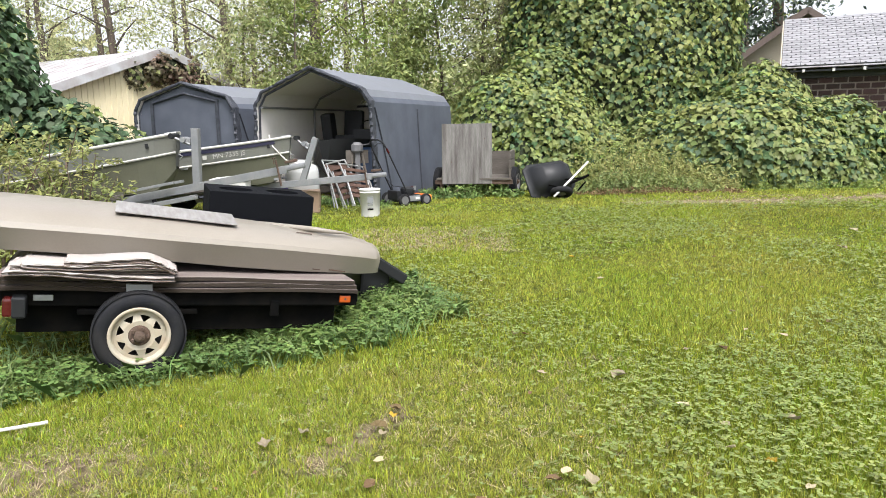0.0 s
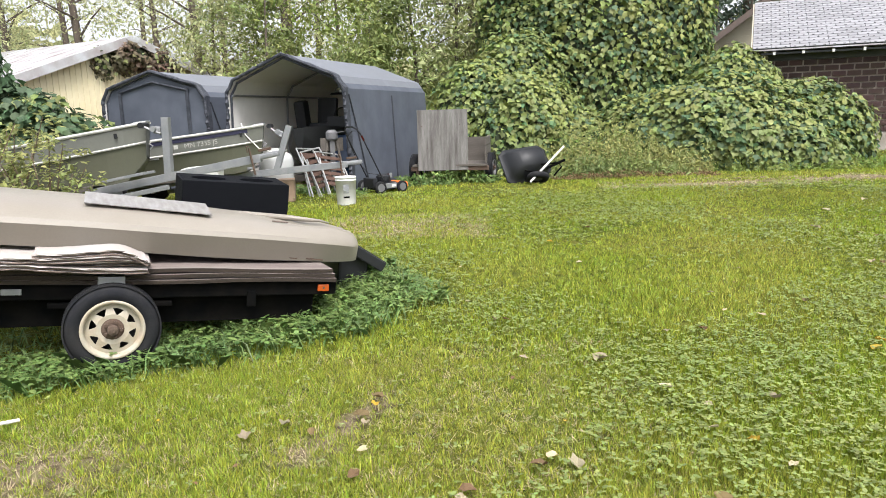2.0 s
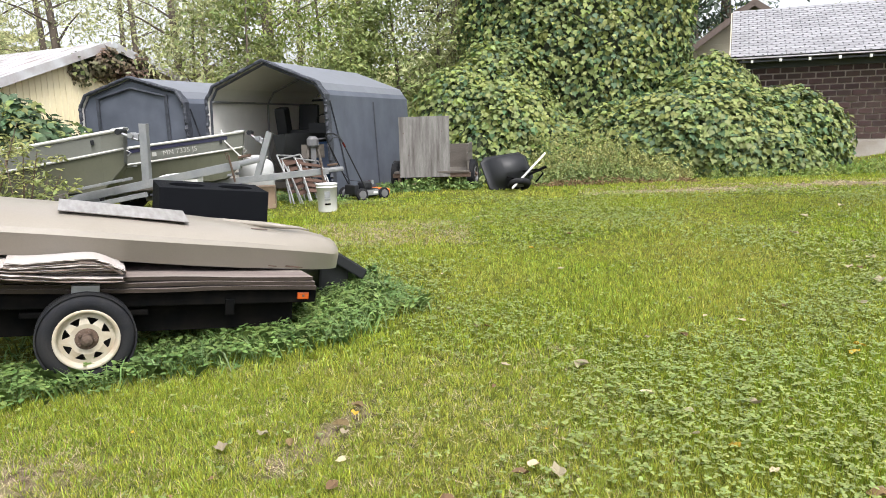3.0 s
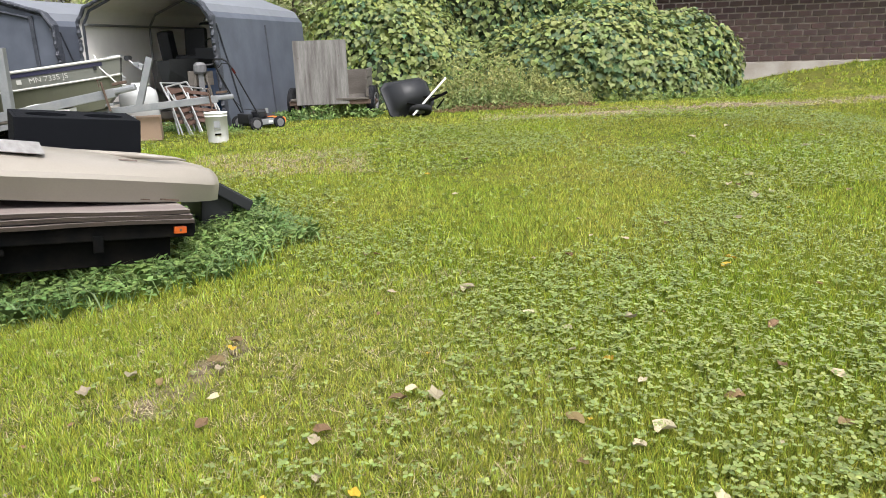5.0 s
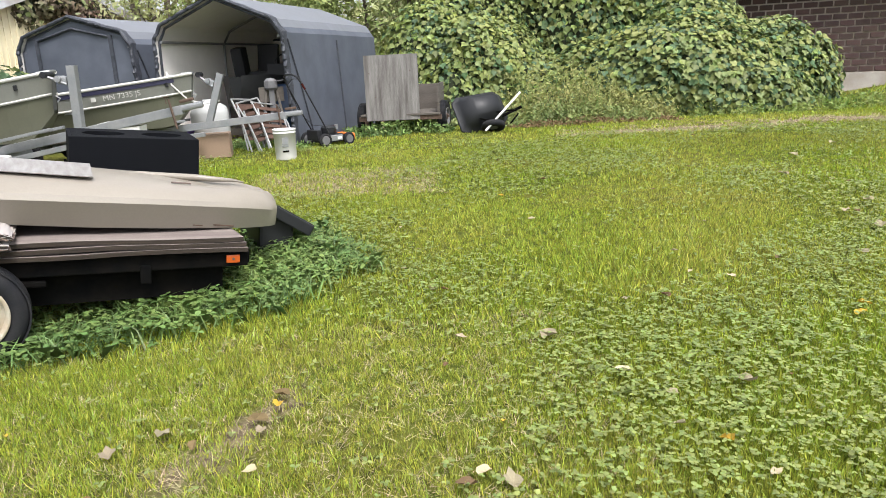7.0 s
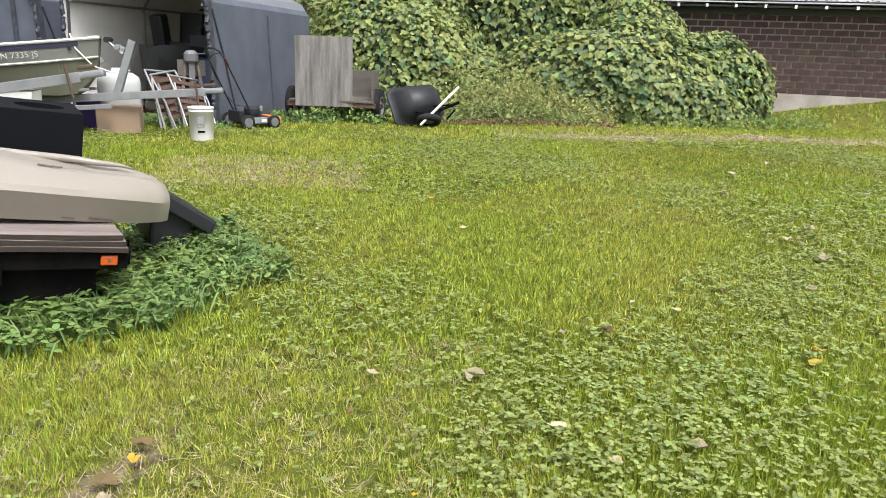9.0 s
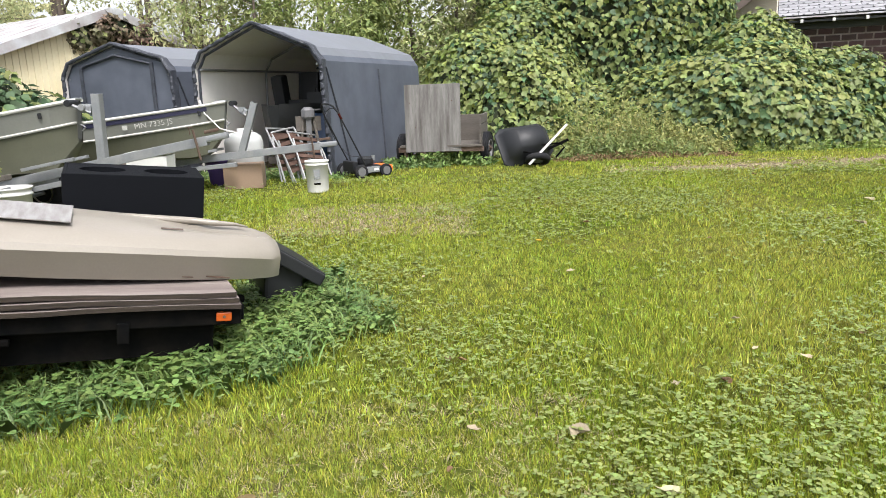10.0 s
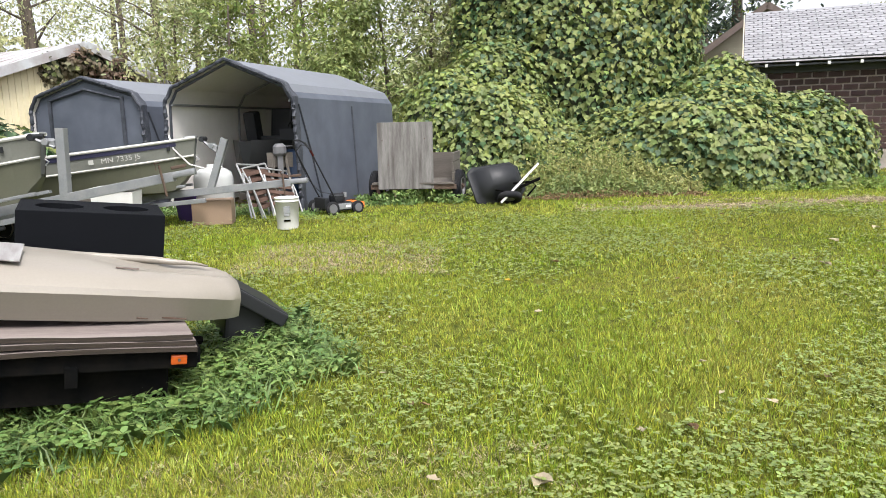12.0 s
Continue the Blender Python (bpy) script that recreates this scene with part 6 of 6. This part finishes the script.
# far wood behind everything, a distant ragged belt of foliage
def far_belt():
    n = 14000
    a = rng.uniform(-1.05, 0.95, n)
    d = rng.uniform(40, 52, n)
    x, y = np.sin(a) * d, np.cos(a) * d
    top = 4.6 + 1.2 * np.sin(a * 9) + 0.8 * np.sin(a * 23 + 1)
    z = rng.uniform(0, 1, n) ** 0.8 * top
    p = np.stack([x, y, z], 1)
    ob = new("far_wood", leaf_mesh("far_wood", p, rng.normal(size=p.shape) + np.array((0, -1, 0.4)), rng.uniform(0.5, 1.1, n), "wood_leaf", OVAL, 0.4))
    return tagged(ob, "distant hazy belt of pale green trees", "woods", kind="stuff")


far_belt()


# ---- the lawn ----
def blades(name, n, xr, yr, h, w, mat, label, seed, thin=True, per=10, lie=0.0):
    """Grass in tufts: the blades of a tuft spring from one root and splay outwards."""
    rr = np.random.default_rng(seed)
    k = n // per
    tx, ty = rr.uniform(*xr, k), rr.uniform(*yr, k)
    patch = 0.55 + 0.45 * np.sin(1.9 * tx + 2.1 * np.sin(0.9 * ty)) * np.sin(1.6 * ty + 1.3 * np.sin(1.1 * tx))
    keep = rr.random(k) < 0.5 + 0.55 * patch
    if thin:
        keep &= rr.random(k) > worn(tx, ty) * 0.92
    tu, tv = (tx + 0.62) * 0.899 + (ty - 4.06) * 0.438, -(tx + 0.62) * 0.438 + (ty - 4.06) * 0.899
    keep &= ~((tu > -1.9) & (tu < 0.1) & (tv > 0.1) & (tv < 1.4) & (rr.random(k) < 0.8))
    tx, ty, patch = tx[keep], ty[keep], patch[keep]
    th = h * rr.uniform(0.55, 1.35, len(tx)) ** 1.3 * (0.7 + 0.55 * patch)
    spread = rr.uniform(0.008, 0.03, len(tx)) * (w / 0.0017) ** 0.7
    x0, y0, th, spread = (np.repeat(a, per) for a in (tx, ty, th, spread))
    n = len(x0)
    b = rr.uniform(0, 2 * math.pi, n)
    r = rr.random(n) ** 0.7
    x, y = x0 + np.cos(b) * r * spread, y0 + np.sin(b) * r * spread
    hh = th * rr.uniform(0.5, 1.15, n)
    bend = hh * (0.15 + 0.95 * r * rr.random(n))
    if lie:
        hh, bend = rr.uniform(0.002, lie, n), h * rr.uniform(0.4, 1.4, n)
    a = b + math.pi / 2 + rr.normal(0, 0.6, n)
    b = b + rr.normal(0, 0.5, n)
    base = np.stack([x, y, ground_z(x, y) - 0.004], 1)
    side = np.stack([np.cos(a), np.sin(a), np.zeros(n)], 1) * (w * rr.uniform(0.6, 1.3, n))[:, None]
    out = np.stack([np.cos(b), np.sin(b), np.zeros(n)], 1)
    tip = base + out * bend[:, None] + np.array((0, 0, 1.0)) * (hh * 0.95)[:, None]
    v = np.stack([base - side, base + side, tip + side * 0.3, tip - side * 0.3], 1).reshape(-1, 3)
    me = fast_mesh(name, v, np.arange(len(v)), 4, mat)
    return tagged(new(name, me), label, "grass", kind="stuff")


def rosettes(name, n, xr, yr, leaf, mat, label, seed, where=None, lift=0.03, per=3):
    """Low broad leaves, three to a stalk."""
    rr = np.random.default_rng(seed)
    x, y = rr.uniform(*xr, n), rr.uniform(*yr, n)
    p = 0.35 * smoothstep(0.3, 1.8, x) - 0.15 + np.sin(1.3 * x - 0.6) * np.sin(1.1 * y - 1.0) + 0.6 * np.sin(3.1 * x - 0.8 * y) * np.sin(2.7 * y)
    keep = rr.random(n) < np.clip(0.35 + 0.75 * p, 0.04, 1) if where is None else rr.random(n) < where(x, y)
    keep &= rr.random(n) > worn(x, y)
    x, y = x[keep], y[keep]
    n = len(x)
    a0 = rr.uniform(0, 2 * math.pi, n)
    zz = ground_z(x, y) + lift * rr.uniform(0.4, 1.5, n)
    s = leaf * rr.uniform(0.45, 1.5, n)
    out = []
    for j in range(per):
        a = a0 + j * 2 * math.pi / per + rr.normal(0, 0.25, n)
        c, sn = np.cos(a), np.sin(a)
        tilt = rr.uniform(-0.35, 0.5, n)
        for fx, fy in ((0.0, 0.04), (-0.42, 0.35), (-0.36, 0.85), (0.0, 1.05), (0.36, 0.85), (0.42, 0.35)):
            px = x + s * (fy * c - fx * sn)
            py = y + s * (fy * sn + fx * c)
            out.append(np.stack([px, py, zz + s * fy * tilt + s * abs(fx) * 0.25], 1))
    v = np.stack(out, 1).reshape(n * per, 6, 3).reshape(-1, 3)
    me = fast_mesh(name, v, np.arange(len(v)), 6, mat)
    return tagged(new(name, me), label, "ground cover", kind="stuff")


blades("lawn_grass", 520000, (-2.6, 3.4), (0.9, 3.4), 0.034, 0.0017, "grass", "short yellow-green lawn grass near the walker", 31)
blades("lawn_grass", 340000, (-3.0, 5.6), (3.4, 6.4), 0.034, 0.0026, "grass", "short lawn grass in the middle of the yard", 35)
blades("lawn_grass", 170000, (-3.2, 9.0), (6.4, 9.2), 0.034, 0.0042, "grass", "short lawn grass before the shelters", 32)
blades("lawn_grass", 130000, (-4.0, 13.5), (9.2, 13.2), 0.034, 0.0062, "grass", "short lawn grass near the hedge", 33)
blades("lawn_grass", 150000, (-9.0, 10.0), (-7.0, 0.9), 0.045, 0.007, "grass", "short lawn grass behind the walker", 36)
blades("lawn_grass", 60000, (3.4, 10.0), (0.9, 6.4), 0.045, 0.006, "grass", "short lawn grass beside the walker", 37)
blades("lawn_grass", 60000, (-9.0, -2.6), (0.9, 9.0), 0.045, 0.006, "grass", "short lawn grass beyond the trailer", 38)
blades("bank_grass", 40000, (7.5, 24.0), (13.0, 21.0), 0.06, 0.01, "grass", "grass on the bank beside the garage", 34)
blades("dead_thatch", 60000, (-2.6, 1.0), (0.9, 3.6), 0.05, 0.0016, "straw", "pale dead grass lying between the blades", 51, False, lie=0.03)
blades("dead_thatch", 30000, (-1.2, 0.6), (6.6, 8.0), 0.05, 0.0022, "straw", "patch of dry dead grass before the shelters", 52, False, lie=0.028)
blades("dead_thatch", 30000, (2.4, 12.0), (9.8, 11.0), 0.06, 0.004, "straw", "dry dead grass along the worn track", 53, False, lie=0.025)
rosettes("clover", 42000, (-2.2, 3.6), (0.9, 4.8), 0.0125, "clover", "clover and small weeds among the grass", 41, None, 0.042)
rosettes("clover", 36000, (-2.4, 7.0), (4.8, 10.0), 0.017, "clover", "clover patches in the lawn", 42, None, 0.042)


def by_trailer(x, y):
    u = (x + 0.62) * 0.899 + (y - 4.06) * 0.438
    v = -(x + 0.62) * 0.438 + (y - 4.06) * 0.899
    m = smoothstep(-0.42, -0.15, v - 0.25 * smoothstep(0.1, 0.6, u)) * smoothstep(1.7, 1.2, v) * smoothstep(-2.6, -2.2, u) * smoothstep(1.0, 0.55, u) * (0.1 + 0.9 * smoothstep(0.35, 0.05, v - 0.9 * smoothstep(0.0, 0.3, u)))
    return m


rosettes("trailer_weeds", 17000, (-3.2, 0.6), (2.3, 5.9), 0.023, "weed", "broad-leaved weeds growing under the trailer", 43, by_trailer, 0.075)


def tall_by_trailer():
    rr = np.random.default_rng(44)
    n = 26000
    x, y = rr.uniform(-3.2, 0.6, n), rr.uniform(2.3, 5.9, n)
    keep = rr.random(n) < by_trailer(x, y)
    x, y = x[keep], y[keep]
    n = len(x)
    hh = rr.uniform(0.05, 0.16, n)
    b, a = rr.uniform(0, 6.28, n), rr.uniform(0, 6.28, n)
    base = np.stack([x, y, ground_z(x, y)], 1)
    side = np.stack([np.cos(a), np.sin(a), 0 * a], 1) * 0.0035
    out = np.stack([np.cos(b), np.sin(b), 0 * b], 1)
    up = np.array((0, 0, 1.0))
    mid = base + out * (hh * 0.3)[:, None] + up * (hh * 0.65)[:, None]
    tip = base + out * (hh * 0.95)[:, None] + up * (hh * 0.85)[:, None]
    v = np.stack([base - side, base + side, mid + side, tip, mid - side], 1).reshape(-1, 3)
    return tagged(new("tall_grass", fast_mesh("tall_grass", v, np.arange(len(v)), 5, "weed")), "uncut long grass round the trailer", "grass", kind="stuff")


tall_by_trailer()


def fallen_leaves():
    rr = random.Random(9)

    def leaf_me(mat, seed):
        r2 = random.Random(seed)
        bm = bmesh.new()
        n = 11
        c = bm.verts.new((0, 0, 0.006))
        ring = []
        for k in range(n):
            a = 2 * math.pi * k / n
            r = (0.72 + 0.28 * math.cos(a)) * (0.8 + 0.4 * r2.random())
            ring.append(bm.verts.new((r * math.cos(a), r * math.sin(a) * 0.62, 0.22 * r2.random() + 0.18 * abs(math.sin(a)))))
        for k in range(n):
            bm.faces.new((c, ring[k], ring[(k + 1) % n]))
        me = bpy.data.meshes.new("fallen_leaf")
        bm.to_mesh(me)
        bm.free()
        me.materials.append(M[mat])
        return me
    kinds = [(leaf_me("dry_leaf", 1), "pale curled dead leaf lying on the lawn"), (leaf_me("dry_leaf", 2), "pale curled dead leaf lying on the lawn"),
             (leaf_me("dry_brown", 3), "brown curled dead leaf lying on the lawn"), (leaf_me("dry_yellow", 4), "small yellow fallen leaf on the lawn")]

    def put(x, y, s, k, rot=None):
        o = new("fallen_leaf", kinds[k][0])
        o.matrix_world = pose(x, y, gz(x, y) + 0.034, rr.uniform(-14, 14), rr.uniform(-14, 14), rr.uniform(0, 360) if rot is None else rot) @ Matrix.Scale(s, 4)
        tagged(o, kinds[k][1], "leaf", "fallen leaves")
    sizes = (0.068, 0.052, 0.05, 0.045)
    for x, y, k in ((0.85, 3.23, 0), (1.07, 2.87, 1), (1.48, 2.73, 0), (3.59, 6.38, 0), (3.61, 5.3, 0), (3.29, 5.04, 1), (3.29, 4.67, 0), (2.82, 4.14, 1), (5.47, 6.94, 0), (4.93, 7.91, 0), (4.22, 7.36, 0),
                    (4.9, 6.42, 1), (3.81, 6.06, 2), (4.49, 9.87, 0), (0.85, 7.57, 1), (2.32, 3.38, 3), (2.23, 3.26, 3), (2.02, 2.53, 2), (1.56, 2.02, 2), (1.21, 1.87, 0), (1.8, 1.8, 2), (0.43, 2.23, 2),
                    (0.55, 2.22, 1), (0.15, 2.08, 2), (-0.57, 2.66, 1), (0.97, 1.97, 2), (2.26, 2.01, 3), (5.07, 4.99, 0), (1.53, 6.7, 2), (-0.27, 2.72, 2), (-0.2, 2.9, 2), (-0.7, 2.55, 1)):
        put(x, y, sizes[k], k)
    for i in range(150):
        y = 1.1 + 8.5 * rr.random() ** 1.3
        x = rr.uniform(-0.9 - 0.12 * y, 0.8 + 0.75 * y)
        if x < -0.4 and y > 2.8:
            continue
        put(x, y, rr.uniform(0.016, 0.046), rr.choice((0, 1, 1, 2, 2, 2, 3)))


fallen_leaves()

# ---- blocks of the garage wall ----


def garage_blocks():
    bh, bl, j = (G_EAVE - G_BASE - 0.06) / 13, 0.305, 0.034
    me = bpy.data.meshes.new("block")
    bm = bx((bl - j, 0.03, bh - j), (0, 0, 0), 0.004)
    bm.to_mesh(me)
    bm.free()
    me.materials.append(M["brick"])
    mh = bpy.data.meshes.new("half_block")
    bm = bx((bl / 2 - j, 0.03, bh - j), (0, 0, 0), 0.004)
    bm.to_mesh(mh)
    bm.free()
    mh.materials.append(M["brick"])
    n = 0
    for row in range(13):
        z = G_BASE + bh * (row + 0.5)
        x = 0.0 if row % 2 == 0 else -bl / 2
        while x < G_LEN - 0.02:
            x0, x1 = max(x, 0), min(x + bl, G_LEN)
            if x1 - x0 > 0.08:
                o = new("brick", me if x1 - x0 > bl * 0.9 else mh)
                o.parent = garage
                o.location = ((x0 + x1) / 2, 0.0 - 0.003, z)
                n += 1
            x += bl


garage_blocks()

# ---- everything to life size ----
bpy.context.view_layer.update()
for ob in list(scene.objects):
    if ob.parent is None and ob is not cam and ob is not sun:
        ob.matrix_world = Matrix.Scale(GROW, 4) @ ob.matrix_world
